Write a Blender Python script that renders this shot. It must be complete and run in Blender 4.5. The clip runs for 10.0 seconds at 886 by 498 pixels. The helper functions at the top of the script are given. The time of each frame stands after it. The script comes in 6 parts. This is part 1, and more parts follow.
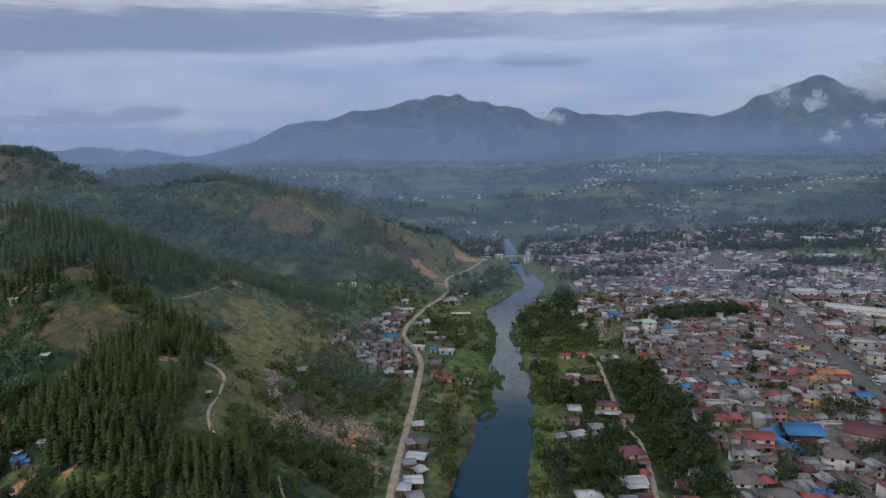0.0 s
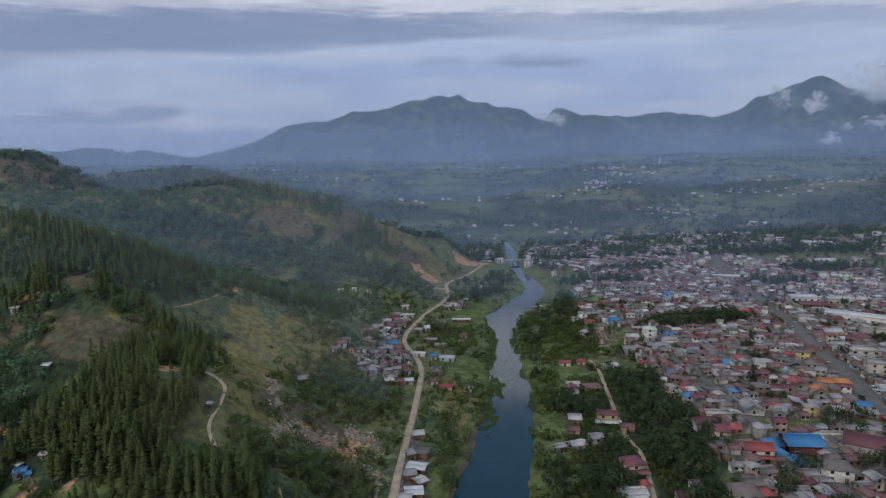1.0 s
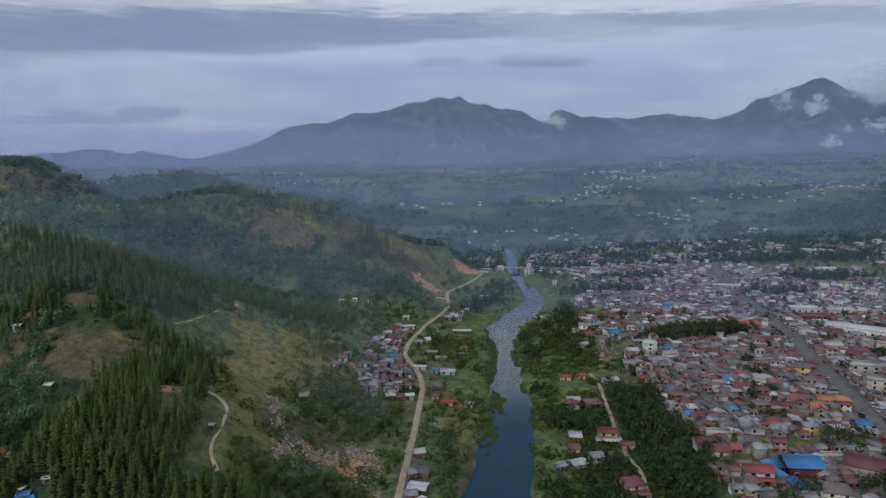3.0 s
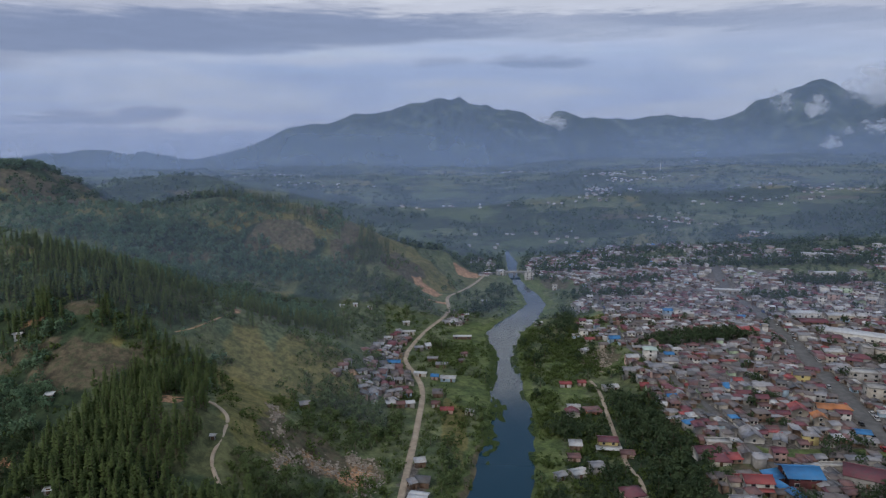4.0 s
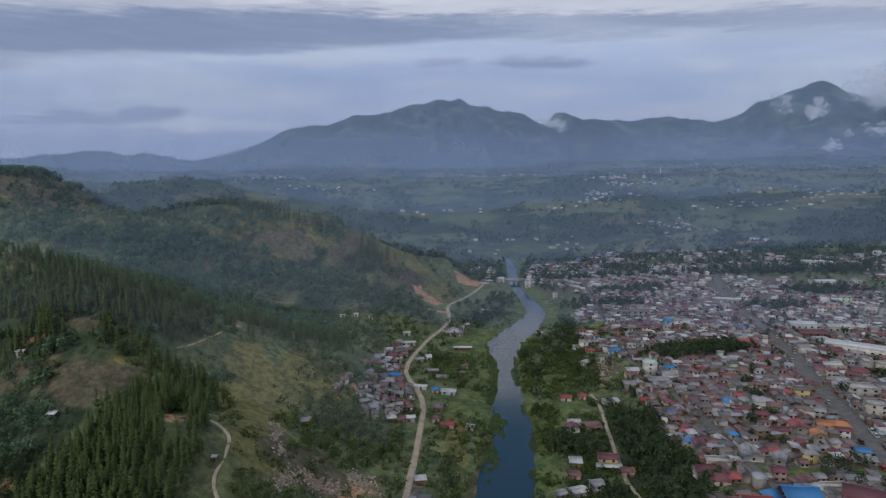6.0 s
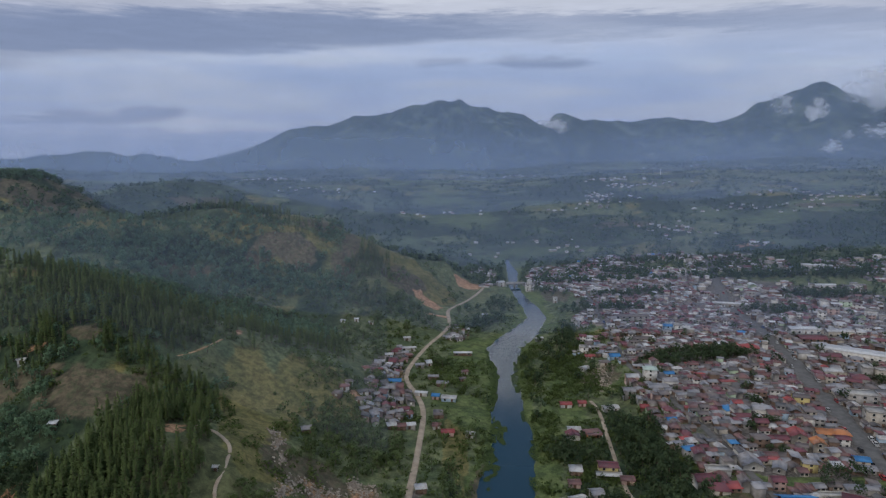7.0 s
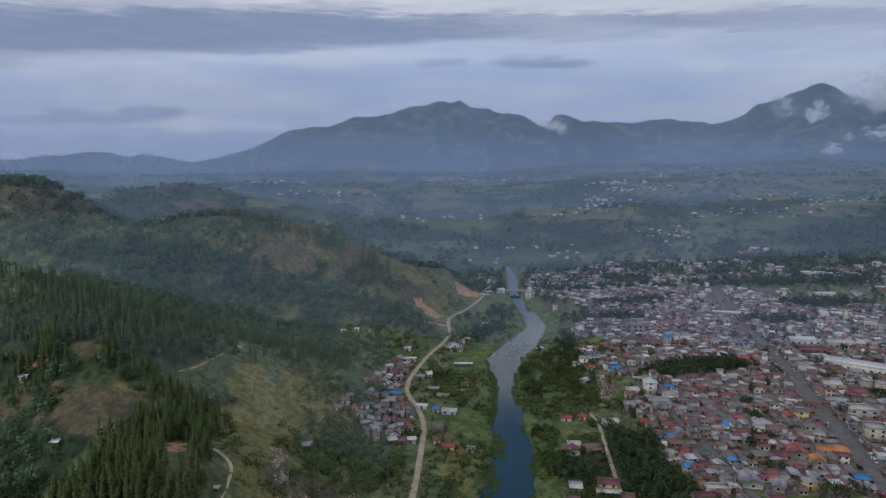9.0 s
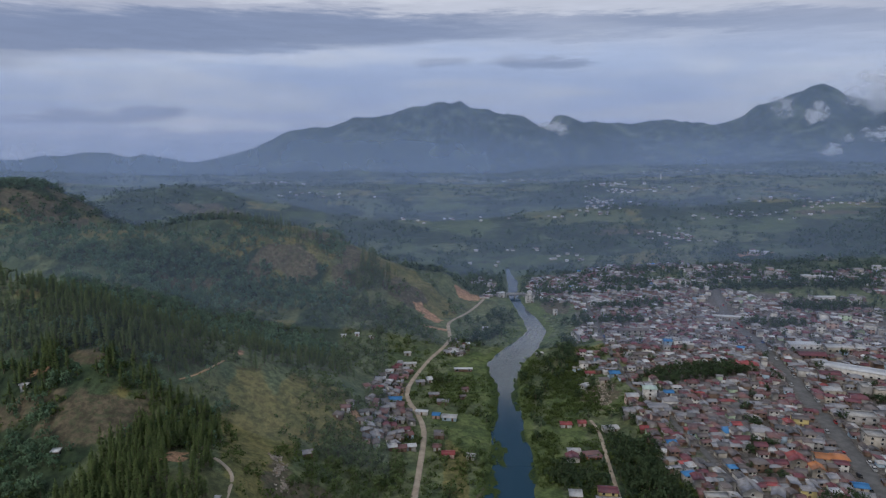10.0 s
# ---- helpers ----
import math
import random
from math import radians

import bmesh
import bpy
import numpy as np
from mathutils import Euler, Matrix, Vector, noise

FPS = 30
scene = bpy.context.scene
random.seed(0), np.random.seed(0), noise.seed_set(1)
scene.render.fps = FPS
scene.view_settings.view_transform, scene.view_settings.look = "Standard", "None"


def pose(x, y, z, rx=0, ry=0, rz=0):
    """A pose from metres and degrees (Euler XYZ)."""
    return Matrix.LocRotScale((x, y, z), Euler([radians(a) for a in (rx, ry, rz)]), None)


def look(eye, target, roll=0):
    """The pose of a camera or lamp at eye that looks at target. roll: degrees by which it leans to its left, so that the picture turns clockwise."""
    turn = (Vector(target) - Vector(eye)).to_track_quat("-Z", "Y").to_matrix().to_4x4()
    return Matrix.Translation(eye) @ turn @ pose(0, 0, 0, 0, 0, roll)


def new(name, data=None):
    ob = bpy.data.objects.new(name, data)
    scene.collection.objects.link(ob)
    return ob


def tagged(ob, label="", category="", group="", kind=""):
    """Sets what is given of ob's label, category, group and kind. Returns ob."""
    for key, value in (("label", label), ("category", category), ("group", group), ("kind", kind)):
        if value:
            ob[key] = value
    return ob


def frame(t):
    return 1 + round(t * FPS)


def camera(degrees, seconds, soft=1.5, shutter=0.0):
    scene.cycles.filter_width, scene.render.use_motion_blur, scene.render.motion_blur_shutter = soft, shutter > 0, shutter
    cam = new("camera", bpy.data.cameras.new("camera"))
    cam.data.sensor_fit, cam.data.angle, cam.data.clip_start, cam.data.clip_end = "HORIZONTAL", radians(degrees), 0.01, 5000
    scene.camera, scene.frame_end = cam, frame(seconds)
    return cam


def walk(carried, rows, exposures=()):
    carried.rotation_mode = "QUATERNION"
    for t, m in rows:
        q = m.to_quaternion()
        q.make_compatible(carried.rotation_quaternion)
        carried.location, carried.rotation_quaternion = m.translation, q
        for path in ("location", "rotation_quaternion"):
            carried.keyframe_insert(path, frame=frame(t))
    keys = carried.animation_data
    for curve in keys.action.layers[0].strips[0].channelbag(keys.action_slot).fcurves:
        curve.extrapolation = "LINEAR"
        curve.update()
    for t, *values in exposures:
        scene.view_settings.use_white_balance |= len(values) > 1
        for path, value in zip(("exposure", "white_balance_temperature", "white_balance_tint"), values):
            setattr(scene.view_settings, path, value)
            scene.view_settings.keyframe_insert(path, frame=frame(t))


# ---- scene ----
# ---- camera ----
cam = camera(70, 10.0, soft=1.25)
walk(cam, [
    (0, look((-0.000, 0.000, 125.000), (-0.000, 98.710, 108.991), -0.226)),
    (1, look((-0.140, 0.233, 129.050), (-0.173, 98.951, 113.092), -0.194)),
    (2, look((-0.283, 0.456, 133.103), (-0.346, 99.181, 117.187), -0.163)),
    (3, look((-0.431, 0.669, 137.157), (-0.519, 99.400, 121.278), -0.131)),
    (4, look((-0.583, 0.872, 141.214), (-0.691, 99.608, 125.364), -0.099)),
    (5, look((-0.739, 1.066, 145.273), (-0.862, 99.805, 129.446), -0.067)),
    (6, look((-0.900, 1.249, 149.334), (-1.033, 99.992, 133.523), -0.035)),
    (7, look((-1.064, 1.424, 153.398), (-1.204, 100.167, 137.596), -0.004)),
    (8, look((-1.233, 1.588, 157.464), (-1.375, 100.332, 141.664), 0.028)),
    (9, look((-1.406, 1.742, 161.531), (-1.545, 100.486, 145.728), 0.060)),
    (10, look((-1.583, 1.887, 165.602), (-1.714, 100.629, 149.787), 0.092)),
], [(0, 0.02), (10, -0.06)])

# ---- sky, sun ----
def node(tree, kind, links=(), **props):
    """A node with its settings; links: (input, value or socket)."""
    n = tree.nodes.new(kind)
    for k, v in props.items():
        setattr(n, k, v)
    for key, v in links:
        if isinstance(v, bpy.types.NodeSocket):
            tree.links.new(v, n.inputs[key])
        else:
            n.inputs[key].default_value = v
    return n


def calc(tree, op, a, b=0.0, c=0.0, clamp=False):
    n = node(tree, "ShaderNodeMath", ((0, a), (1, b), (2, c)), operation=op)
    n.use_clamp = clamp
    return n.outputs[0]


def blend(tree, fac, a, b, how="MIX"):
    n = tree.nodes.new("ShaderNodeMix")
    n.data_type, n.blend_type = "RGBA", how
    for key, v in ((0, fac), (6, a), (7, b)):
        if isinstance(v, bpy.types.NodeSocket):
            tree.links.new(v, n.inputs[key])
        else:
            n.inputs[key].default_value = v if key == 0 else (*v, 1.0)
    return n.outputs[2]


def ramp(tree, v, lo, hi, to_lo=0.0, to_hi=1.0):
    n = node(tree, "ShaderNodeMapRange", ((0, v), (1, lo), (2, hi), (3, to_lo), (4, to_hi)), interpolation_type="SMOOTHSTEP")
    return n.outputs[0]


SUN_UP, SUN_TURN = 38.0, 215.0   # degrees above the horizon; from north, clockwise
world = bpy.data.worlds.new("overcast_sky")
scene.world = world
world.use_nodes = True
wt = world.node_tree
wt.nodes.clear()
sky = node(wt, "ShaderNodeTexSky", sky_type="NISHITA", sun_disc=False, sun_elevation=radians(SUN_UP), sun_rotation=radians(SUN_TURN), air_density=1.4, dust_density=2.5)
blue = node(wt, "ShaderNodeVectorMath", ((0, sky.outputs[0]), (1, (0.09, 0.09, 0.09))), operation="MULTIPLY").outputs[0]
way = node(wt, "ShaderNodeTexCoord").outputs["Generated"]
xyz = node(wt, "ShaderNodeSeparateXYZ", ((0, way),))
up = xyz.outputs[2]
flat = calc(wt, "ADD", calc(wt, "MAXIMUM", up, 0.0), 0.07)
cloud_plan = node(wt, "ShaderNodeCombineXYZ", ((0, calc(wt, "DIVIDE", xyz.outputs[0], flat)), (1, calc(wt, "DIVIDE", xyz.outputs[1], flat)), (2, 0.3))).outputs[0]
big = node(wt, "ShaderNodeTexNoise", (("Vector", cloud_plan), ("Scale", 0.42), ("Detail", 7.0), ("Roughness", 0.56), ("Distortion", 0.3))).outputs[0]
long_way = node(wt, "ShaderNodeVectorMath", ((0, way), (1, (3.0, 3.0, 26.0))), operation="MULTIPLY").outputs[0]
streak = node(wt, "ShaderNodeTexNoise", (("Vector", long_way), ("Scale", 1.3), ("Detail", 6.0), ("Roughness", 0.6))).outputs[0]
fine = node(wt, "ShaderNodeTexNoise", (("Vector", long_way), ("Scale", 5.0), ("Detail", 5.0), ("Roughness", 0.65))).outputs[0]
# slopes of the direction of sight of the northern sky, roughened
ahead = calc(wt, "MAXIMUM", xyz.outputs[1], 0.02)
wob = calc(wt, "MULTIPLY", calc(wt, "SUBTRACT", streak, 0.5), 0.05)
east = calc(wt, "ADD", calc(wt, "DIVIDE", xyz.outputs[0], ahead), calc(wt, "MULTIPLY", calc(wt, "SUBTRACT", fine, 0.5), 0.12))
rise = calc(wt, "ADD", calc(wt, "ADD", calc(wt, "DIVIDE", up, ahead), wob), calc(wt, "MULTIPLY", calc(wt, "SUBTRACT", fine, 0.5), 0.025))

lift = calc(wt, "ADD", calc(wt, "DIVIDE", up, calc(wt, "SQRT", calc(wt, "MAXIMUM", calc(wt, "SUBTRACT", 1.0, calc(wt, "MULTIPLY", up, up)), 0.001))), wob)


def bank(e0, r0, we, wr):
    """A cloud bank at a slope east and up, with its half sizes."""
    a = calc(wt, "DIVIDE", calc(wt, "SUBTRACT", east, e0), we)
    b = calc(wt, "DIVIDE", calc(wt, "SUBTRACT", rise, r0), wr)
    d = calc(wt, "ADD", calc(wt, "MULTIPLY", a, a), calc(wt, "MULTIPLY", b, b))
    return ramp(wt, d, 1.25, 0.35)


cover = ramp(wt, big, 0.40, 0.66)
veil = blend(wt, cover, (0.315, 0.388, 0.58), (0.43, 0.475, 0.59))
high = ramp(wt, rise, 0.135, 0.21)
veil = blend(wt, calc(wt, "MULTIPLY", high, 0.75), veil, (0.37, 0.385, 0.475))
low = ramp(wt, rise, 0.10, 0.0)
veil = blend(wt, calc(wt, "MULTIPLY", low, 0.6), veil, (0.30, 0.345, 0.50))
for e0, r0, we, wr, depth in ((-0.72, 0.168, 0.52, 0.044, 0.95), (-0.30, 0.178, 0.42, 0.030, 0.9), (0.10, 0.184, 0.40, 0.020, 0.45), (0.14, 0.129, 0.085, 0.012, 0.75),
                              (0.0, 0.129, 0.045, 0.008, 0.6), (-0.56, 0.041, 0.13, 0.006, 0.55), (-0.46, 0.05, 0.05, 0.008, 0.6), (0.5, 0.19, 0.3, 0.02, 0.5), (0.55, 0.15, 0.22, 0.025, 0.2)):
    veil = blend(wt, calc(wt, "MULTIPLY", bank(e0, r0, we, wr), depth), veil, (0.168, 0.213, 0.35))
for e0, r0, we, wr, depth in ((-0.15, 0.228, 0.22, 0.015, 0.6), (0.22, 0.215, 0.4, 0.018, 0.4), (-0.36, 0.135, 0.6, 0.012, 0.18), (0.7, 0.12, 0.22, 0.06, 0.1), (-0.35, 0.035, 0.12, 0.012, 0.4)):
    veil = blend(wt, calc(wt, "MULTIPLY", bank(e0, r0, we, wr), depth), veil, (0.56, 0.585, 0.67))
# unseen bright and dark bands above the view, added for the river's reflection
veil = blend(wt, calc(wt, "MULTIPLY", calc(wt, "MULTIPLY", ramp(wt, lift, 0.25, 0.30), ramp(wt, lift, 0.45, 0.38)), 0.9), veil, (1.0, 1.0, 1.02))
veil = blend(wt, calc(wt, "MULTIPLY", calc(wt, "MULTIPLY", ramp(wt, lift, 0.39, 0.48), ramp(wt, lift, 2.2, 1.2)), 0.75), veil, (0.20, 0.31, 0.48))
veil = blend(wt, ramp(wt, lift, 1.3, 3.2), veil, (0.98, 1.0, 1.05))   # an overcast sky is brightest overhead; raised out of view to soften shade
grain = calc(wt, "ADD", 0.86, calc(wt, "MULTIPLY", fine, 0.28))
veil = node(wt, "ShaderNodeVectorMath", ((0, veil), (3, grain)), operation="SCALE").outputs[0]
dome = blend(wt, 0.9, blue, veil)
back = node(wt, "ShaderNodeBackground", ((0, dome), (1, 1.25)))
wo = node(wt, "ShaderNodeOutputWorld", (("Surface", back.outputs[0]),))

sun = new("sun", bpy.data.lights.new("sun", "SUN"))
sun.data.energy, sun.data.angle, sun.data.color = 1.25, radians(14), (1.0, 0.91, 0.78)
turn = radians(SUN_TURN)
sun.matrix_world = look((1000 * math.sin(turn), 1000 * math.cos(turn), 1000 * math.tan(radians(SUN_UP))), (0, 0, 0))


# ---- materials ----
def material(name, rough=0.8, metal=0.0):
    m = bpy.data.materials.new(name)
    m.use_nodes = True
    t = m.node_tree
    b = t.nodes["Principled BSDF"]
    b.inputs["Roughness"].default_value, b.inputs["Metallic"].default_value = rough, metal
    b.inputs["Specular IOR Level"].default_value = 0.3
    return m, t, b


def noise_of(t, scale, detail=4.0, rough=0.55, where=None):
    if where is None:
        where = node(t, "ShaderNodeNewGeometry").outputs["Position"]
    return node(t, "ShaderNodeTexNoise", (("Vector", where), ("Scale", scale), ("Detail", detail), ("Roughness", rough))).outputs[0]


def roughen(t, b, v, strength, distance):
    bump = node(t, "ShaderNodeBump", (("Height", v), ("Strength", strength), ("Distance", distance)))
    t.links.new(bump.outputs[0], b.inputs["Normal"])


def plain(name, a, b_col, scale=0.6, rough=0.85, metal=0.0, bump=0.02, spread=0.35):
    """A surface of two tones in large stains and fine grain; each object differs a little."""
    m, t, b = material(name, rough, metal)
    stains = ramp(t, noise_of(t, scale, 5.0), 0.35, 0.68)
    col = blend(t, stains, a, b_col)
    fine_grain = noise_of(t, scale * 9, 3.0)
    each = node(t, "ShaderNodeObjectInfo").outputs["Random"]
    shade = calc(t, "ADD", calc(t, "MULTIPLY", each, spread), calc(t, "MULTIPLY", fine_grain, 0.4))
    shade = calc(t, "ADD", shade, 0.8 - spread / 2)
    col = node(t, "ShaderNodeVectorMath", ((0, col), (3, shade)), operation="SCALE").outputs[0]
    t.links.new(col, b.inputs["Base Color"])
    roughen(t, b, fine_grain, 0.5, bump)
    return m


def roof_metal(name, a, worn, rough=0.5):
    """Painted or bare corrugated sheet with rust runs."""
    m, t, b = material(name, rough, 0.0)
    where = node(t, "ShaderNodeNewGeometry").outputs["Position"]
    stains = ramp(t, noise_of(t, 0.55, 6.0, 0.65), 0.42, 0.68)
    each = node(t, "ShaderNodeObjectInfo").outputs["Random"]
    isle = node(t, "ShaderNodeNewGeometry").outputs["Random Per Island"]
    amount = calc(t, "MULTIPLY", stains, calc(t, "ADD", 0.35, calc(t, "MULTIPLY", each, 0.6)))
    col = blend(t, amount, a, worn)
    sheets = node(t, "ShaderNodeTexWave", (("Vector", where), ("Scale", 1.3), ("Distortion", 0.6), ("Detail", 1.0)), bands_direction="X").outputs["Fac"]
    shade = calc(t, "ADD", calc(t, "ADD", 0.72, calc(t, "MULTIPLY", isle, 0.3)), calc(t, "MULTIPLY", noise_of(t, 4.0, 3.0), 0.3))
    col = node(t, "ShaderNodeVectorMath", ((0, col), (3, shade)), operation="SCALE").outputs[0]
    t.links.new(col, b.inputs["Base Color"])
    roughen(t, b, sheets, 0.35, 0.05)
    return m


def leaves(name, dark, light, patch=0.05, each_leaf=0.4, crown=True):
    """Foliage; the leaves of a crown are shaded as one rounded, uneven body."""
    m, t, b = material(name, 0.75)
    isle = node(t, "ShaderNodeNewGeometry").outputs["Random Per Island"]
    each = node(t, "ShaderNodeObjectInfo").outputs["Random"]
    groves = ramp(t, noise_of(t, patch, 3.0), 0.36, 0.66)
    mixed = calc(t, "ADD", calc(t, "MULTIPLY", isle, each_leaf), calc(t, "ADD", calc(t, "MULTIPLY", groves, 0.4), calc(t, "MULTIPLY", each, 0.3)), clamp=True)
    if crown:   # each tree has a tone of its own
        tone = node(t, "ShaderNodeAttribute", attribute_name="tone").outputs["Fac"]
        mixed = calc(t, "ADD", calc(t, "MULTIPLY", mixed, 0.62), calc(t, "MULTIPLY", tone, 0.38), clamp=True)
    tint = blend(t, mixed, dark, light)
    t.links.new(tint, b.inputs["Base Color"])
    b.inputs["Specular IOR Level"].default_value = 0.12
    if crown:   # light passes through thin leaves
        glow = node(t, "ShaderNodeBsdfTranslucent", (("Color", tint),))
        both = node(t, "ShaderNodeMixShader", ((0, 0.48), (1, b.outputs[0]), (2, glow.outputs[0])))
        t.links.new(both.outputs[0], t.nodes["Material Output"].inputs["Surface"])
    return m


PINE_LEAF = leaves("pine_needles", (0.072, 0.110, 0.043), (0.148, 0.196, 0.072), 0.12, each_leaf=0.15)
WOOD_LEAF = leaves("broad_leaves", (0.076, 0.114, 0.052), (0.172, 0.226, 0.092), 0.1, each_leaf=0.15)
# paler and bluer than the other leaves: the hill's haze mixed into the colour
HAZY_HILL_LEAF = leaves("hazy_hill_leaves", (0.072, 0.136, 0.084), (0.190, 0.284, 0.172), 0.07, each_leaf=0.2)
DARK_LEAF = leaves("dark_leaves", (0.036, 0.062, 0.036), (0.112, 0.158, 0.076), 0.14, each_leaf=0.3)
FAR_LEAF = leaves("distant_leaves", (0.040, 0.070, 0.036), (0.085, 0.125, 0.055), 0.02)
BUSH_LEAF = leaves("bush_leaves", (0.048, 0.078, 0.026), (0.130, 0.172, 0.055))
WEED = leaves("water_weed", (0.020, 0.036, 0.012), (0.060, 0.085, 0.024), 0.2, crown=False)
BARK = plain("bark", (0.09, 0.07, 0.05), (0.16, 0.13, 0.10), 2.0)
TARMAC = plain("worn_asphalt", (0.085, 0.082, 0.080), (0.13, 0.125, 0.12), 0.25, spread=0.0)
TRACK_SOIL = plain("track_soil", (0.30, 0.19, 0.10), (0.40, 0.28, 0.17), 0.4, spread=0.0)
ROAD_DUST = plain("dusty_road", (0.255, 0.205, 0.155), (0.36, 0.30, 0.23), 0.25, spread=0.0)
CONCRETE = plain("weathered_concrete", (0.26, 0.25, 0.24), (0.36, 0.35, 0.33), 0.7)
GLASS = material("window_glass", 0.12)[0]
GLASS.node_tree.nodes["Principled BSDF"].inputs["Base Color"].default_value = (0.02, 0.025, 0.03, 1)
DOOR = plain("dark_wood", (0.10, 0.06, 0.04), (0.16, 0.10, 0.07), 2.0)
ROOFS = {
    "rusty red": roof_metal("roof_rusty_red", (0.160, 0.082, 0.078), (0.110, 0.080, 0.076)),
    "maroon": roof_metal("roof_maroon", (0.148, 0.050, 0.062), (0.102, 0.062, 0.067)),
    "brown": roof_metal("roof_brown", (0.135, 0.116, 0.112), (0.095, 0.077, 0.073)),
    "grey zinc": roof_metal("roof_zinc", (0.245, 0.243, 0.257), (0.155, 0.137, 0.133), 0.45),
    "pale zinc": roof_metal("roof_pale_zinc", (0.42, 0.425, 0.43), (0.27, 0.23, 0.21), 0.42),
    "dark grey": roof_metal("roof_dark_grey", (0.10, 0.10, 0.105), (0.13, 0.11, 0.10)),
    "white": roof_metal("roof_white", (0.50, 0.51, 0.53), (0.38, 0.375, 0.365)),
    "blue": roof_metal("roof_blue", (0.04, 0.175, 0.38), (0.055, 0.15, 0.29)),
    "bright red": roof_metal("roof_bright_red", (0.27, 0.060, 0.060), (0.20, 0.075, 0.07)),
    "orange": roof_metal("roof_orange", (0.40, 0.16, 0.065), (0.30, 0.14, 0.07)),
    "pale green": roof_metal("roof_pale_green", (0.34, 0.42, 0.38), (0.25, 0.30, 0.27)),
}
WALLS = {
    "white": plain("wall_white", (0.56, 0.55, 0.53), (0.40, 0.385, 0.36), 0.5),
    "cream": plain("wall_cream", (0.40, 0.37, 0.32), (0.31, 0.28, 0.24), 0.5),
    "grey": plain("wall_grey", (0.30, 0.29, 0.28), (0.22, 0.21, 0.20), 0.5),
    "brown timber": plain("wall_timber", (0.16, 0.11, 0.085), (0.11, 0.075, 0.055), 0.9),
    "pink": plain("wall_pink", (0.42, 0.30, 0.27), (0.33, 0.24, 0.215), 0.5),
    "yellow": plain("wall_yellow", (0.50, 0.42, 0.18), (0.42, 0.35, 0.17), 0.5),
    "orange": plain("wall_orange", (0.55, 0.25, 0.13), (0.46, 0.22, 0.13), 0.5),
    "pale green": plain("wall_pale_green", (0.38, 0.47, 0.34), (0.30, 0.37, 0.28), 0.5),
    "pale blue": plain("wall_pale_blue", (0.36, 0.46, 0.56), (0.28, 0.37, 0.45), 0.5),
    "maroon": plain("wall_maroon", (0.14, 0.045, 0.05), (0.10, 0.04, 0.04), 0.5),
}

# the land: grass, scrub, bare soil and yard ground after the cover laid down with the ground
LAND, lt, lb = material("land", 0.95)
cover_at = node(lt, "ShaderNodeAttribute", attribute_name="cover")
part_of = node(lt, "ShaderNodeSeparateColor", ((0, cover_at.outputs["Color"]),))
n_big, n_mid, n_fine = noise_of(lt, 0.012, 6.0, 0.6), noise_of(lt, 0.07, 5.0, 0.6), noise_of(lt, 0.7, 4.0, 0.65)
scrub = blend(lt, ramp(lt, n_mid, 0.35, 0.65), (0.058, 0.082, 0.040), (0.116, 0.134, 0.064))
scrub = blend(lt, calc(lt, "MULTIPLY", ramp(lt, n_big, 0.5, 0.68), 0.6), scrub, (0.085, 0.085, 0.036))
wooded_at = node(lt, "ShaderNodeAttribute", attribute_name="wooded").outputs["Fac"]
grassy = blend(lt, ramp(lt, n_mid, 0.3, 0.7), (0.092, 0.098, 0.036), (0.150, 0.132, 0.050))
meadow = blend(lt, ramp(lt, n_mid, 0.35, 0.65), (0.058, 0.086, 0.029), (0.098, 0.124, 0.043))
soil = blend(lt, ramp(lt, n_fine, 0.3, 0.7), (0.24, 0.138, 0.080), (0.42, 0.250, 0.145))
yard = blend(lt, ramp(lt, n_fine, 0.35, 0.65), (0.075, 0.067, 0.060), (0.145, 0.13, 0.118))
edge = calc(lt, "MULTIPLY", calc(lt, "SUBTRACT", n_fine, 0.5), 0.5)


def over(base, weight, top):
    return blend(lt, ramp(lt, calc(lt, "ADD", weight, edge), 0.32, 0.68), base, top)


ground_col = over(scrub, cover_at.outputs["Alpha"], grassy)
# dark woodland ground; under the near groves it also carries the trees' shade
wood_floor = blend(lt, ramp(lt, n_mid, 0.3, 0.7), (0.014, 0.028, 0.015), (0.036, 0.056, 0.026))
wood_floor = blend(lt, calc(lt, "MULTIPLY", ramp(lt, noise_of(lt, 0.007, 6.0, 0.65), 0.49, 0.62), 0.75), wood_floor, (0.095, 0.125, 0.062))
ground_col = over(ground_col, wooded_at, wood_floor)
ground_col = over(ground_col, part_of.outputs[2], yard)
ground_col = over(ground_col, part_of.outputs[1], meadow)
fallow_at = node(lt, "ShaderNodeAttribute", attribute_name="fallow").outputs["Fac"]
fallow = blend(lt, ramp(lt, n_mid, 0.3, 0.7), (0.070, 0.060, 0.040), (0.118, 0.096, 0.062))
regrown = blend(lt, ramp(lt, noise_of(lt, 0.35, 5.0, 0.7), 0.45, 0.62), fallow, (0.064, 0.070, 0.038))
ground_col = over(ground_col, fallow_at, regrown)
ground_col = over(ground_col, part_of.outputs[0], soil)
tuft = ramp(lt, noise_of(lt, 0.28, 5.0, 0.7), 0.34, 0.66)
speck = calc(lt, "ADD", calc(lt, "ADD", 0.34, calc(lt, "MULTIPLY", n_fine, 0.6)), calc(lt, "MULTIPLY", tuft, 0.62))
ground_col = node(lt, "ShaderNodeVectorMath", ((0, ground_col), (3, speck)), operation="SCALE").outputs[0]
lt.links.new(ground_col, lb.inputs["Base Color"])
roughen(lt, lb, n_fine, 0.8, 0.5)

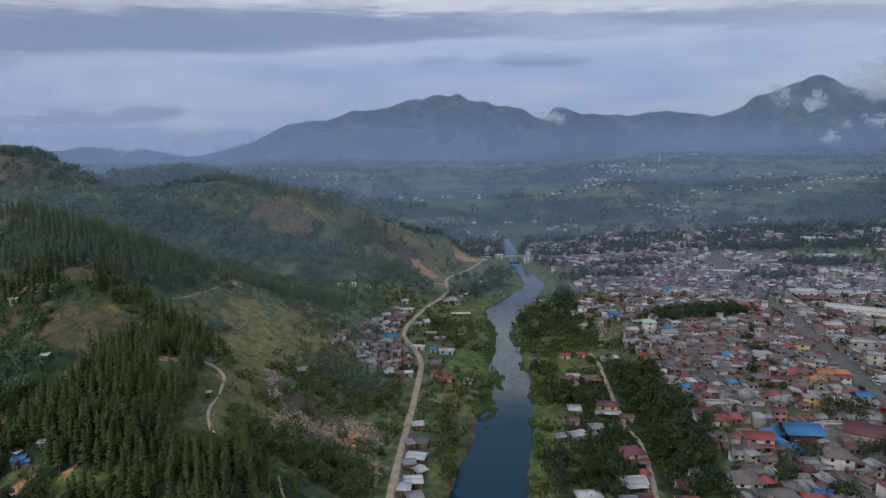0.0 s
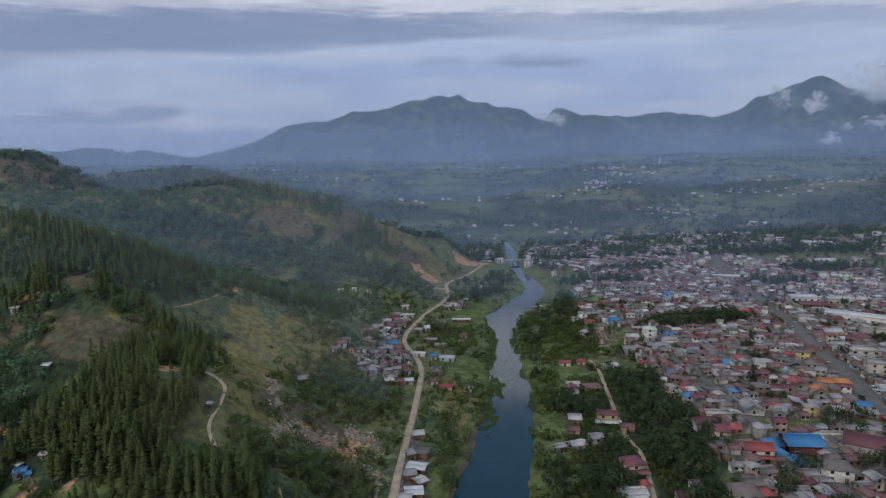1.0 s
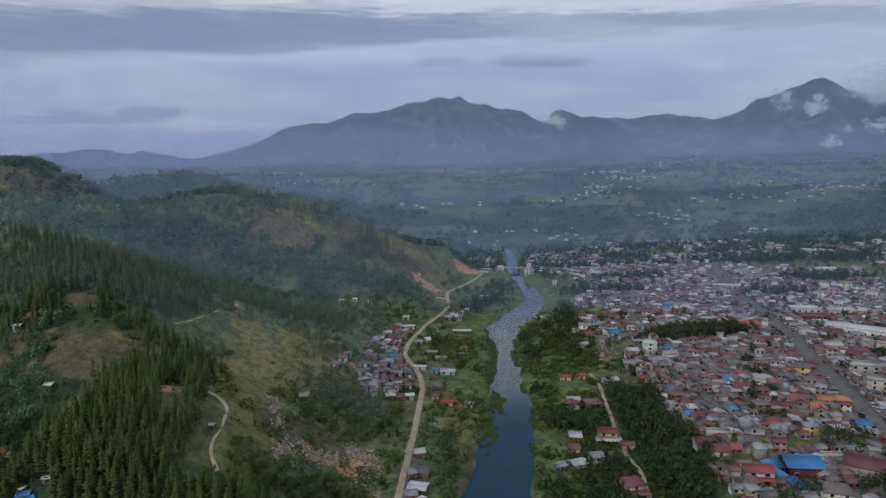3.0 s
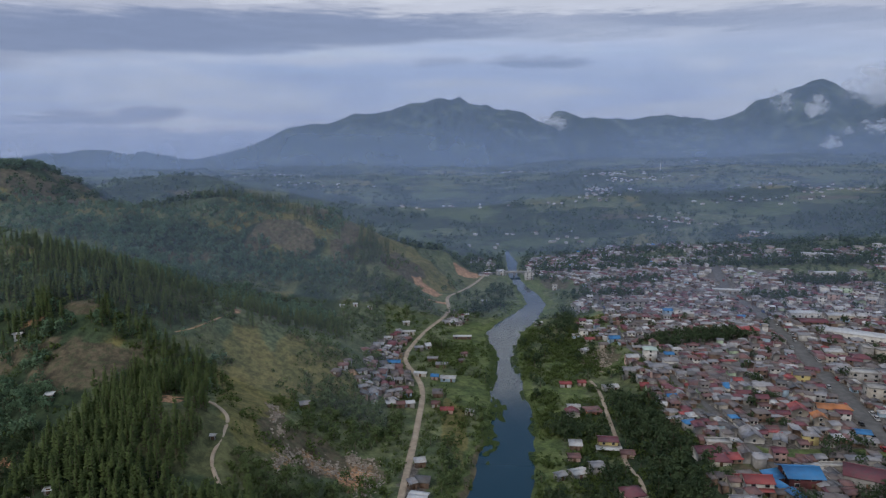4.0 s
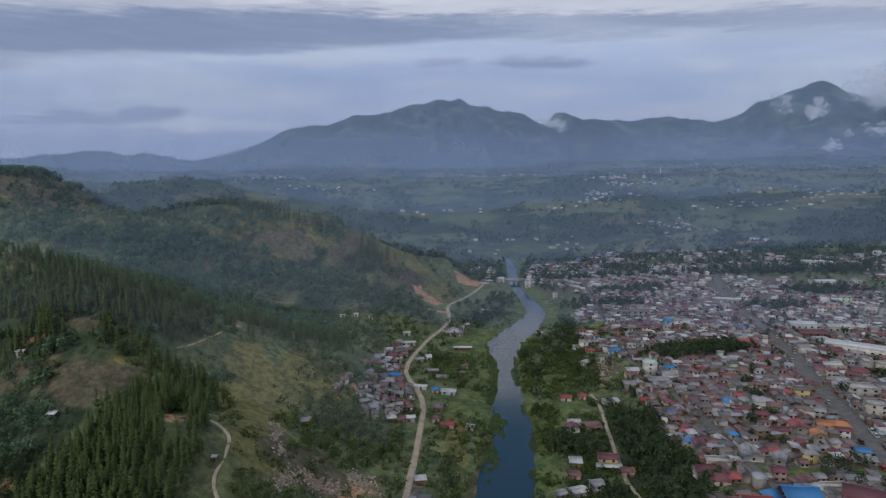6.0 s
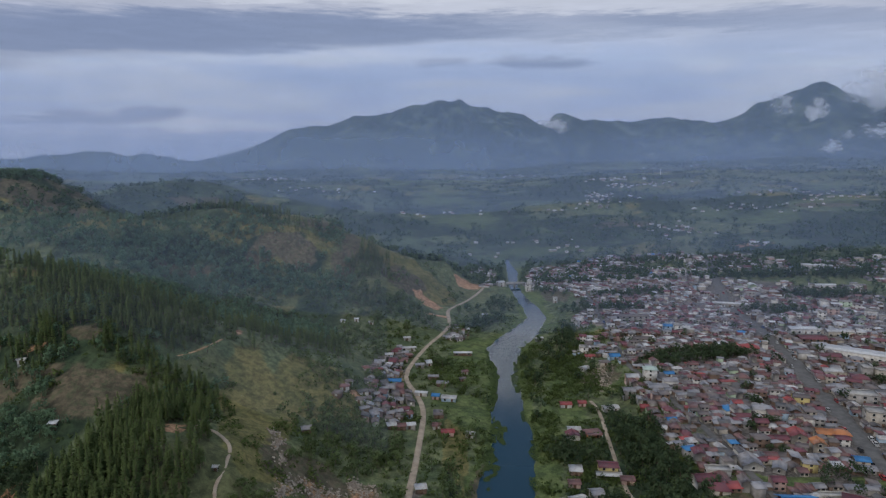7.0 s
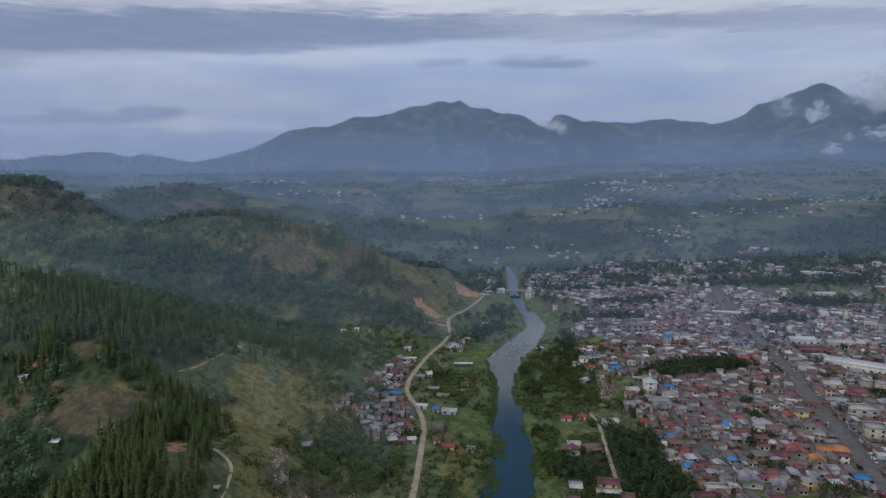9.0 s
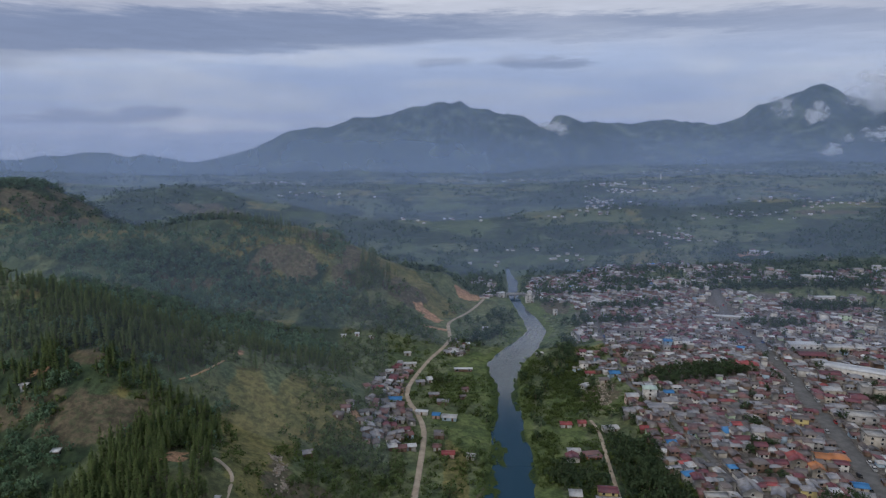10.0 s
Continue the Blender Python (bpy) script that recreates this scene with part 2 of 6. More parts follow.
WATER, at, ab = material("river_water", 0.02)
ab.inputs["Base Color"].default_value = (0.002, 0.026, 0.046, 1)
ab.inputs["IOR"].default_value = 1.33
ab.inputs["Specular IOR Level"].default_value = 0.5
roughen(at, ab, noise_of(at, 0.35, 2.0), 0.008, 0.2)


# ---- plan of the land: metres, x to the east, y along the valley ----
def smooth(t):
    t = np.clip(t, 0.0, 1.0)
    return t * t * (3 - 2 * t)


def lattice(ix, iy, seed):
    n = (ix.astype(np.int64) * 374761393 + iy.astype(np.int64) * 668265263 + seed * 974634721) & 0xFFFFFFFF
    n = ((n ^ (n >> 13)) * 1274126177) & 0xFFFFFFFF
    return ((n ^ (n >> 16)) & 0xFFFF) / 65535.0


def value_noise(x, y, size, seed):
    """Smooth noise between -1 and 1 with cells of that size."""
    u, v = np.asarray(x, float) / size, np.asarray(y, float) / size
    iu, iv = np.floor(u), np.floor(v)
    a, b = smooth(u - iu), smooth(v - iv)
    p, q = lattice(iu, iv, seed), lattice(iu + 1, iv, seed)
    r, s = lattice(iu, iv + 1, seed), lattice(iu + 1, iv + 1, seed)
    return 2 * ((p * (1 - a) + q * a) * (1 - b) + (r * (1 - a) + s * a) * b) - 1


def fbm(x, y, size, seed, octaves=4):
    total, gain = 0.0, 0.5
    for k in range(octaves):
        total = total + gain * value_noise(x, y, size / 2 ** k, seed + 11 * k)
        gain *= 0.55
    return total


# hills: centre x, y, turn in degrees, length, width, height
HILLS = [
    (-565, 790, 0, 108, 95, 114), (-199, 671, -31, 108, 59, 73), (-73, 678, -7, 55, 45, 17), (-263, 339, -12, 81, 43, 72),
    (-127, 356, 5, 58, 49, 28), (-103, 224, 61, 40, 28, 33), (-50, 170, 0, 33, 30, 25), (-380, 622, -13, 104, 69, 60),
    (-164, 265, 4, 33, 46, 29), (-528, 1184, 15, 152, 97, 58), (-323, 455, 4, 123, 81, 50), (-128, 501, 0, 59, 49, -2),
    (-560, 20, 0, 150, 130, 80), (2, 692, 0, 24, 17, 15),
    (-512, 805, 0, 34, 50, 7), (-430, 840, 0, 50, 60, 19), (-318, 680, 0, 60, 50, 11), (-92, 656, 0, 38, 28, 12),
]
# the river's two banks: y, x of the left bank, x of the right bank
RIVER_Y = [-400, 120, 210, 267, 313, 357, 401, 440, 473, 505, 530, 563, 601, 645, 700, 770, 830, 900]
RIVER_L = [-60, -10, 1, 14.5, 23.5, 26, 32, 32, 32, 46, 60, 75, 75.5, 73.5, 72, 77, 82, 87]
RIVER_R = [-10, 22, 30, 40.5, 46, 46.5, 48.5, 51, 60, 75, 84, 93, 90, 83, 82, 90, 89, 88]
ROAD_Y = [-400, 100, 205, 250, 306, 349, 375, 392, 410, 432, 480, 529, 575, 600, 630, 671, 760, 900, 1200, 2500]
ROAD_X = [-70, -22, -19, -17, -14, -13, -18, -24, -26, -23, -11, 3, 3, 13, 26, 40, 62, 10, -100, -300]
LANE_Y = [-400, 190, 244, 265, 305, 348, 366, 440, 520, 600, 700, 800]
LANE_X = [60, 72, 82, 81, 84.5, 89, 88, 92, 100, 104, 108, 140]
# skyline of the mountains: x where y is 4600, height
SKY_X = [-9000, -5200, -3802, -3439, -3154, -3031, -2885, -2744, -2579, -2396, -2317, -2235, -2165, -2012, -1892, -1791, -1667, -1503, -1358, -1276, -1152, -1102, -988, -940, -867, -786, -697, -631, -543, -454, -341, -180, -40, 40, 112, 181, 301, 422, 482, 563, 624, 685, 729, 784, 864, 986, 1066, 1188, 1349, 1488, 1630, 1792, 1932, 2111, 2187, 2264, 2400, 2497, 2573, 2670, 2774, 2860, 3101, 3343, 3870, 5200, 9000]
SKY_Z = [40, 60, 93, 72, 71, 75, 107, 99, 127, 122, 94, 102, 122, 90, 65, 53, 81, 121, 161, 192, 256, 284, 299, 311, 311, 331, 342, 382, 393, 381, 417, 459, 494, 479, 490, 439, 439, 411, 395, 387, 352, 316, 320, 391, 403, 355, 367, 347, 339, 370, 354, 334, 346, 369, 428, 471, 517, 556, 602, 622, 583, 516, 504, 488, 437, 420, 300]


def river_depth(x, y):
    """How far a place lies inside the river's banks (below 0: on land)."""
    wob = 1.3 * value_noise(x, y, 9.0, 5) + 0.7 * value_noise(x, y, 4.0, 6)
    left, right = np.interp(y, RIVER_Y, RIVER_L), np.interp(y, RIVER_Y, RIVER_R)
    return np.minimum(x - left, right - x) + wob


def raw_height(x, y):
    x, y = np.asarray(x, float), np.asarray(y, float)
    hills = 0.0
    for hx, hy, turn, length, width, height in HILLS:
        c, s = math.cos(radians(turn)), math.sin(radians(turn))
        u, v = (x - hx) * c + (y - hy) * s, -(x - hx) * s + (y - hy) * c
        hills = hills + height * np.exp(-0.5 * ((u / length) ** 2 + (v / width) ** 2))
    road_x = np.interp(y, ROAD_Y, ROAD_X)
    on_hills = smooth((road_x - 4 - x) / 45)
    hills = hills * on_hills
    hills = hills + on_hills * smooth(hills / 25) * (2.2 * fbm(x, y, 60, 21) + 1.2 * fbm(x, y, 22, 31, 3) + smooth((y - 430) / 100) * (7.0 * (0.5 - np.abs(fbm(x, y, 95, 25, 3)) * 2.2) + 1.5 * fbm(x, y, 30, 27, 2)))
    lane_x = np.interp(y, LANE_Y, LANE_X)
    terrace = np.interp(y, [150, 220, 300, 400, 480, 560, 650, 780], [11, 11.5, 10.5, 7.5, 5, 4, 2.5, 1])
    z = np.where(x < road_x, 3.0, np.where(x < 60, 1.6, 1.8)) + 0.4 * fbm(x, y, 25, 41, 2)
    z = z + terrace * smooth((x - lane_x - 3) / 32) + hills
    # the far plain climbs to the east and to the north
    far = smooth((y - 560) / 250)
    z = z + far * 0.062 * np.clip(x - 150, 0, 520) + 56 * smooth((y - 760) / 950) * (1 + 0.25 * fbm(x, y, 420, 51))
    z = z + smooth((y - 800) / 300) * 9 * fbm(x, y, 160, 55)
    # mountains
    crest = np.interp(x * 4600 / np.clip(y, 2250, 4900), SKY_X, SKY_Z)
    up = np.clip((y - 2250) / 2350, 0, 1.0)
    rib = 1 - np.abs(fbm(x + 0.25 * y, y * 0.45, 620, 61, 5)) * 2
    rib2 = 1 - np.abs(fbm(x - 0.2 * y, y * 0.6, 260, 71, 4)) * 2
    rise = up ** 1.55
    z = z + (crest - z) * rise + (125 * (rib - 0.55) + 85 * (rib2 - 0.5)) * np.sin(np.pi * np.clip(up, 0, 1)) ** 0.8 * smooth((up - 0.12) / 0.3) * np.clip(crest / 400, 0.15, 1.2)
    z = z + ((9 * fbm(x, y, 120, 81, 4) + 14 * value_noise(x, y, 130, 82) + 10 * value_noise(x, y, 62, 83)) * np.clip(crest / 300, 0.2, 1.3)) * smooth((up - 0.6) / 0.3)
    z = z - 0.5 * np.clip(y - 4600, 0, 500)
    # the river's trough
    d = river_depth(x, y)
    near = y < 880
    z = np.where(near & (d > -16), np.minimum(z, np.maximum(0.14 * -d, -0.35 * np.clip(d, 0, 6))), z)
    return z


# roads: name, half width, centre line
MAIN_STREET = [(165, 120), (183, 215), (195, 265), (199.5, 281), (210, 317), (223.5, 366), (240, 423), (252, 478), (260, 522), (266, 575), (288, 650), (310, 720), (335, 800)]
BACK_STREET = [(139, 120), (137, 200), (133, 257), (132.5, 285), (131, 324), (126.5, 374), (123.5, 412), (128, 458), (132, 505), (140, 580), (150, 680)]
LEFT_ROAD = [(x, y) for x, y in zip(ROAD_X[1:17], ROAD_Y[1:17])]
LANE = [(x, y) for x, y in zip(LANE_X[1:7], LANE_Y[1:7])]
CROSS_STREETS = [[(126, 372), (165, 376), (231, 374)], [(130, 478), (190, 486), (254, 484)], [(90, 690), (180, 660), (292, 664), (420, 640)], [(236, 396), (300, 392), (380, 380)], [(262, 524), (330, 516), (430, 500)]]
TRACK_HIGH = [(-133, 302), (-128, 309), (-125, 320), (-122, 334)]
TRACK_LOW = [(-108, 252), (-101.5, 249), (-94.7, 246), (-86, 236.6), (-83.6, 224), (-82.7, 210), (-75, 196)]
TRACK_FOOT = [(-54, 192), (-51, 184), (-46.5, 174), (-45, 158)]
ROADS = [(MAIN_STREET, 5.0), (BACK_STREET, 1.9), (LEFT_ROAD, 1.7), (LANE, 1.1), (TRACK_HIGH, 1.0), (TRACK_LOW, 0.8), (TRACK_FOOT, 0.8)] + [(c, 1.3) for c in CROSS_STREETS]


def along(line, step):
    """Even points on a smooth curve through a line of points."""
    p = np.array(line, float)
    pts = []
    for i in range(len(p) - 1):
        a, b, c, d = p[max(i - 1, 0)], p[i], p[i + 1], p[min(i + 2, len(p) - 1)]
        n = max(2, int(np.linalg.norm(c - b) / step))
        t = np.linspace(0, 1, n, endpoint=False)[:, None]
        pts.append(0.5 * (2 * b + (c - a) * t + (2 * a - 5 * b + 4 * c - d) * t ** 2 + (3 * b - a - 3 * c + d) * t ** 3))
    return np.vstack(pts + [p[-1:]])


def box_smooth(v, k):
    return np.convolve(np.pad(v, k, mode="edge"), np.ones(2 * k + 1) / (2 * k + 1), mode="valid")


ROAD_RUNS = []
for line, half in ROADS:
    run = along(line, 3.0)
    ROAD_RUNS.append((run, box_smooth(np.maximum(raw_height(run[:, 0], run[:, 1]), 1.2), 5), half))


def road_near(x, y):
    """For each place the road height beside it and the distance beyond that road's edge."""
    x, y = np.asarray(x, float).ravel(), np.asarray(y, float).ravel()
    best, level = np.full(x.shape, 1e9), np.zeros(x.shape)
    for run, z, half in ROAD_RUNS:
        lo, hi = run.min(0) - 15, run.max(0) + 15
        idx = np.nonzero((x > lo[0]) & (x < hi[0]) & (y > lo[1]) & (y < hi[1]))[0]
        for part_idx in np.array_split(idx, max(1, len(idx) // 20000)):
            if len(part_idx) == 0:
                continue
            d2 = (x[part_idx, None] - run[None, :, 0]) ** 2 + (y[part_idx, None] - run[None, :, 1]) ** 2
            k = d2.argmin(1)
            d = np.sqrt(d2[np.arange(len(k)), k]) - half
            nearer = d < best[part_idx]
            best[part_idx] = np.where(nearer, d, best[part_idx])
            level[part_idx] = np.where(nearer, z[k], level[part_idx])
    return best, level


def height(x, y):
    x, y = np.asarray(x, float), np.asarray(y, float)
    z = raw_height(x, y).ravel()
    d, level = road_near(x, y)
    w = 1 - smooth((d - 1.0) / 6.0)
    return (z * (1 - w) + level * w).reshape(x.shape)


def height_at(x, y):
    return float(height(np.array([x]), np.array([y]))[0])


# ---- mesh helpers ----
def mesh_of(name, verts, faces, mat=None, smooth_shade=False):
    """A mesh from an array of corners and an array of faces with one number of corners each."""
    verts, faces = np.asarray(verts, np.float32), np.asarray(faces, np.int32)
    me = bpy.data.meshes.new(name)
    n, k = faces.shape
    me.vertices.add(len(verts))
    me.vertices.foreach_set("co", verts.ravel())
    me.loops.add(n * k)
    me.loops.foreach_set("vertex_index", faces.ravel())
    me.polygons.add(n)
    me.polygons.foreach_set("loop_start", np.arange(n, dtype=np.int32) * k)
    if smooth_shade:
        me.polygons.foreach_set("use_smooth", np.ones(n, bool))
    me.update(calc_edges=True)
    me.validate()
    if mat:
        me.materials.append(mat)
    return me


def part(name, me, parent=None, label=""):
    ob = new(name, me)
    ob.parent = parent
    return tagged(ob, label)


# ---- the ground: one sheet from behind the camera to the mountains ----
def spaced(lo, near_lo, near_hi, hi, step, growth):
    mid = list(np.arange(near_lo, near_hi + 0.1, step))
    up, s = [mid[-1]], step
    while up[-1] < hi:
        s = min(s * growth, 45)
        up.append(up[-1] + s)
    down, s = [mid[0]], step
    while down[-1] > lo:
        s = min(s * growth, 45)
        down.append(down[-1] - s)
    return np.array(down[:0:-1] + mid + up[1:])


gx = spaced(-4600, -250, 330, 4600, 3.2, 1.05)
gy = spaced(-500, 130, 700, 4850, 3.2, 1.02)
GX, GY = np.meshgrid(gx, gy)
GZ = height(GX, GY)
nx, ny = len(gx), len(gy)
idx = np.arange(nx * ny).reshape(ny, nx)
quads = np.stack([idx[:-1, :-1], idx[:-1, 1:], idx[1:, 1:], idx[1:, :-1]], -1).reshape(-1, 4)
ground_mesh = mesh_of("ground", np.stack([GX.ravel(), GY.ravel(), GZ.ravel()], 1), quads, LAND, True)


def spot(x, y, cx, cy, rx, ry, turn=0.0, rough=0.6):
    """1 inside an uneven oval on the plan, 0 outside."""
    c, s = math.cos(radians(turn)), math.sin(radians(turn))
    u, v = ((x - cx) * c + (y - cy) * s) / rx, (-(x - cx) * s + (y - cy) * c) / ry
    d = np.sqrt(u * u + v * v) + rough * fbm(x, y, 0.8 * min(rx, ry), 91, 3)
    return smooth((1.25 - d) / 0.5)


FALLOW_SPOTS = [(-420, 1130, 70, 22, 0), (-330, 1100, 40, 18, 0), (114, 640, 15, 24, 0), (-150, 262, 10, 17, -28), (-141, 272, 6, 12, -12), (-131, 180, 4, 7, -50), (122, 238, 9, 4, 0), (-172, 292, 8, 6, 0), (-180, 272, 8, 5, 0), (-175, 584, 12, 18, 0), (-140, 590, 18, 16, 0), (-92, 620, 10, 30, 0), (-465, 795, 40, 14, 0), (-502, 742, 40, 14, 0), (-140, 468, 6, 8, 0), (-155, 264, 21, 13, 28), (-150, 600, 24, 18, 0), (-98, 590, 12, 22, 10), (-130, 640, 20, 12, 0), (-480, 740, 90, 30, 0), (-54, 250, 14, 14, 20), (-36, 254, 9, 12, 0), (-72, 250, 6, 20, 12), (104, 402, 12, 20, 0), (-195, 270, 14, 8, 0),
                (-40, 600, 20, 26, 0), (-230, 560, 30, 12, 0), (300, 1050, 60, 20, 0), (700, 1150, 80, 20, 0)]
SOIL_SPOTS = [(-108.5, 238.5, 5.5, 4, 0), (-116, 180, 3, 2, 0), (-131, 180, 2, 6, -50), (23, 676, 14, 12, 12), (-16, 586, 15, 10, 20), (-232, 504, 9, 3, 0), (-157, 473, 5, 5, 0), (-161, 217, 4, 5, 0), (-8, 556, 11, 4, 10), (-110, 243, 4, 4.5, 0),
              (-118, 350, 2.5, 4, 0), (-193, 287, 5, 2, 0), (-34, 408, 6, 3, 0), (-52, 342, 5, 3, 0), (-40, 245, 5, 8, 0), (420, 860, 26, 12, 0), (-186, 395, 7, 5, 0)]
MEADOW_SPOTS = [(-114, 177, 12, 5, 0), (-103, 178, 6, 5, 0), (-133, 183, 8, 4, 0), (133, 253, 9, 6, 0), (153, 252, 13, 4, 0), (-231, 346, 7, 4, 0), (122, 514, 10, 12, 0), (12, 352, 15, 30, 10), (13, 415, 14, 28, 0), (20, 465, 17, 28, 0), (52, 300, 6, 70, -8), (70, 352, 12, 30, 0), (75, 395, 10, 16, 0),
                (58, 545, 12, 20, 0), (-212, 322, 12, 5, 0), (105, 385, 10, 10, 0), (185, 250, 14, 5, 0), (150, 268, 8, 5, 0), (98, 640, 14, 25, 0), (100, 520, 10, 18, 0),
                (0, 200, 5, 60, 0)]
GRASS_SPOTS = [(-156, 279, 9, 7, 0), (-224, 336, 9, 6, 0), (-200, 300, 13, 5, 0), (117, 500, 15, 12, 0), (-230, 632, 14, 12, 0), (-122, 505, 50, 9, 5), (-460, 800, 60, 40, 0), (-94, 298, 17, 44, 15), (-88, 262, 12, 26, 10), (-75, 240, 12, 16, 0), (-70, 330, 24, 30, 20), (-160, 600, 60, 26, 0), (-60, 640, 40, 30, 0), (-20, 620, 30, 30, 0), (-200, 660, 60, 20, 0),
               (-500, 760, 90, 60, 0), (-340, 640, 60, 30, 0), (-540, 1180, 120, 60, 10), (-420, 1120, 60, 40, 0), (5, 300, 6, 60, 0)]
TOWN_SPOTS = [(195, 320, 95, 140, 0), (250, 440, 130, 90, 0), (275, 600, 155, 105, 0), (165, 695, 55, 45, 0), (-38, 412, 12, 28, 0), (-14, 232, 6, 40, 0), (-34, 356, 9, 22, 0), (380, 480, 80, 90, 0)]
cover_rgb = np.zeros((nx * ny, 4), np.float32)
fx, fy = GX.ravel(), GY.ravel()
for channel, spots in ((0, SOIL_SPOTS), (1, MEADOW_SPOTS), (2, TOWN_SPOTS), (3, GRASS_SPOTS)):
    for cx, cy, rx, ry, turn_by in spots:
        cover_rgb[:, channel] = np.maximum(cover_rgb[:, channel], spot(fx, fy, cx, cy, rx, ry, turn_by, 0.35 if channel == 3 else 1.0 if channel == 0 else 0.6))
cover_rgb[:, 2] *= 0.85
for cx, cy, rx, ry in ((-63, 230, 5, 9), (-53, 244, 10, 7), (-34, 400, 8, 20), (-32, 350, 7, 14), (-35, 250, 8, 12), (-74, 263, 3, 9), (-27, 224, 3, 10)):   # trodden soil between the graves
    cover_rgb[:, 0] = np.maximum(cover_rgb[:, 0], 0.5 * spot(fx, fy, cx, cy, rx, ry, 0, 0.6))
shore = river_depth(fx, fy)
cover_rgb[:, 1] = np.maximum(cover_rgb[:, 1], np.where((shore > -7) & (fy < 700), 0.75, 0))
far_fields = smooth((fbm(fx, fy, 130, 17, 3) - 0.2) / 0.2) * smooth((fy - 720) / 120) * (1 - smooth((fy - 2500) / 600))
cover_rgb[:, 1] = np.maximum(cover_rgb[:, 1], 0.5 * far_fields)
cover_rgb[:, 3] = np.maximum(cover_rgb[:, 3], 0.9 * smooth((fbm(fx, fy, 90, 19, 3) - 0.15) / 0.15) * smooth((fy - 760) / 100))
fallow_w = np.zeros(nx * ny, np.float32)
for cx, cy, rx, ry, turn_by in FALLOW_SPOTS:
    fallow_w = np.maximum(fallow_w, 0.8 * spot(fx, fy, cx, cy, rx, ry, turn_by, 0.6))
fallow_w = np.maximum(fallow_w, np.where((shore > -3.2) & (fy < 290) & (fx < 25), 0.9, np.where((shore > -1.5) & (fy < 300), 0.5, 0))).astype(np.float32)
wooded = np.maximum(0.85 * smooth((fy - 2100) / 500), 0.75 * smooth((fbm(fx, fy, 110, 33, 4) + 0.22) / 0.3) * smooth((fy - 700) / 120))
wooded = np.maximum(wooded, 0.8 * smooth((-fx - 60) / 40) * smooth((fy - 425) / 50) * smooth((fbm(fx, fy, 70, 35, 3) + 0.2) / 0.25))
for cx, cy, rx, ry in ((95, 262, 17, 44), (97, 318, 14, 28), (90, 222, 12, 26), (176, 428, 42, 14), (64, 236, 11, 42), (66, 300, 12, 10), (2, 240, 5, 44), (-205, 470, 120, 46), (-165, 238, 20, 22), (-110, 175, 60, 26), (-190, 275, 44, 55), (-150, 300, 26, 16)):   # floor darkened under dense trees, their shade put into its colour
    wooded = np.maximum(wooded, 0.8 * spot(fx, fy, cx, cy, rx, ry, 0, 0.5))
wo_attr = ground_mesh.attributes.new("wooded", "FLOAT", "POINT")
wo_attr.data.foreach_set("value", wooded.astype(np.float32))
fa_attr = ground_mesh.attributes.new("fallow", "FLOAT", "POINT")
fa_attr.data.foreach_set("value", fallow_w)
attr = ground_mesh.color_attributes.new("cover", "FLOAT_COLOR", "POINT")
attr.data.foreach_set("color", cover_rgb.ravel())
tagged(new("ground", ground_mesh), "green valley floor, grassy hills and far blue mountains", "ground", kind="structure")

# ---- water ----
wy = np.arange(-380, 890, 6.0)
wl, wr = np.interp(wy, RIVER_Y, RIVER_L) - 9, np.interp(wy, RIVER_Y, RIVER_R) + 9
wv = np.vstack([np.stack([wl, wy, 0 * wy], 1), np.stack([wr, wy, 0 * wy], 1)])
k = len(wy)
wf = [(i, i + k, i + k + 1, i + 1) for i in range(k - 1)]
tagged(new("water", mesh_of("water", wv, wf, WATER)), "calm dark blue river between green banks", "river", kind="structure")


# ---- roads ----
def ribbon(name, line, half, mat, label, lift=0.12, kerb=False):
    run = along(line, 2.5)
    z = height(run[:, 0], run[:, 1]) + lift
    z = np.maximum(z, box_smooth(z, 2))
    d = np.gradient(run, axis=0)
    side = np.stack([d[:, 1], -d[:, 0]], 1) / np.linalg.norm(d, axis=1)[:, None]
    w = half * (1 + 0.09 * value_noise(run[:, 0], run[:, 1], 9, 3))[:, None]
    n = len(run)
    rows = []
    for across, drop in ((-1.06, 0.5), (-1, 0.0), (-0.5, -0.04), (0.0, -0.06), (0.5, -0.04), (1, 0.0), (1.06, 0.5)):
        rows.append(np.column_stack([run + side * w * across, z - drop]))
    v = np.vstack(rows)
    f = [(r * n + i, r * n + i + 1, (r + 1) * n + i + 1, (r + 1) * n + i) for r in range(6) for i in range(n - 1)]
    tagged(new(name, mesh_of(name, v, np.array(f)[:, ::-1], mat, True)), label, "road", kind="structure")


ribbon("road_main_street", MAIN_STREET, 4.8, TARMAC, "wide grey asphalt main street through the town")
ribbon("road_back_street", BACK_STREET, 1.9, TARMAC, "narrow grey street between tin-roofed houses")
ribbon("road_left_bank", LEFT_ROAD, 1.6, ROAD_DUST, "pale dusty road winding along the river bank")
ribbon("road_lane", LANE, 1.0, ROAD_DUST, "narrow pale concrete lane beside dark trees")
ribbon("road_hill_track_high", TRACK_HIGH, 0.9, TRACK_SOIL, "orange dirt track on the pine hill")
ribbon("road_hill_track_low", TRACK_LOW, 0.7, ROAD_DUST, "pale dirt track curving down the grassy slope")
ribbon("road_foot_path", TRACK_FOOT, 0.4, TRACK_SOIL, "thin dirt foot path at the foot of the pines")
for c in CROSS_STREETS:
    ribbon("road_side_street", c, 1.2, TARMAC, "narrow grey side street between town houses")

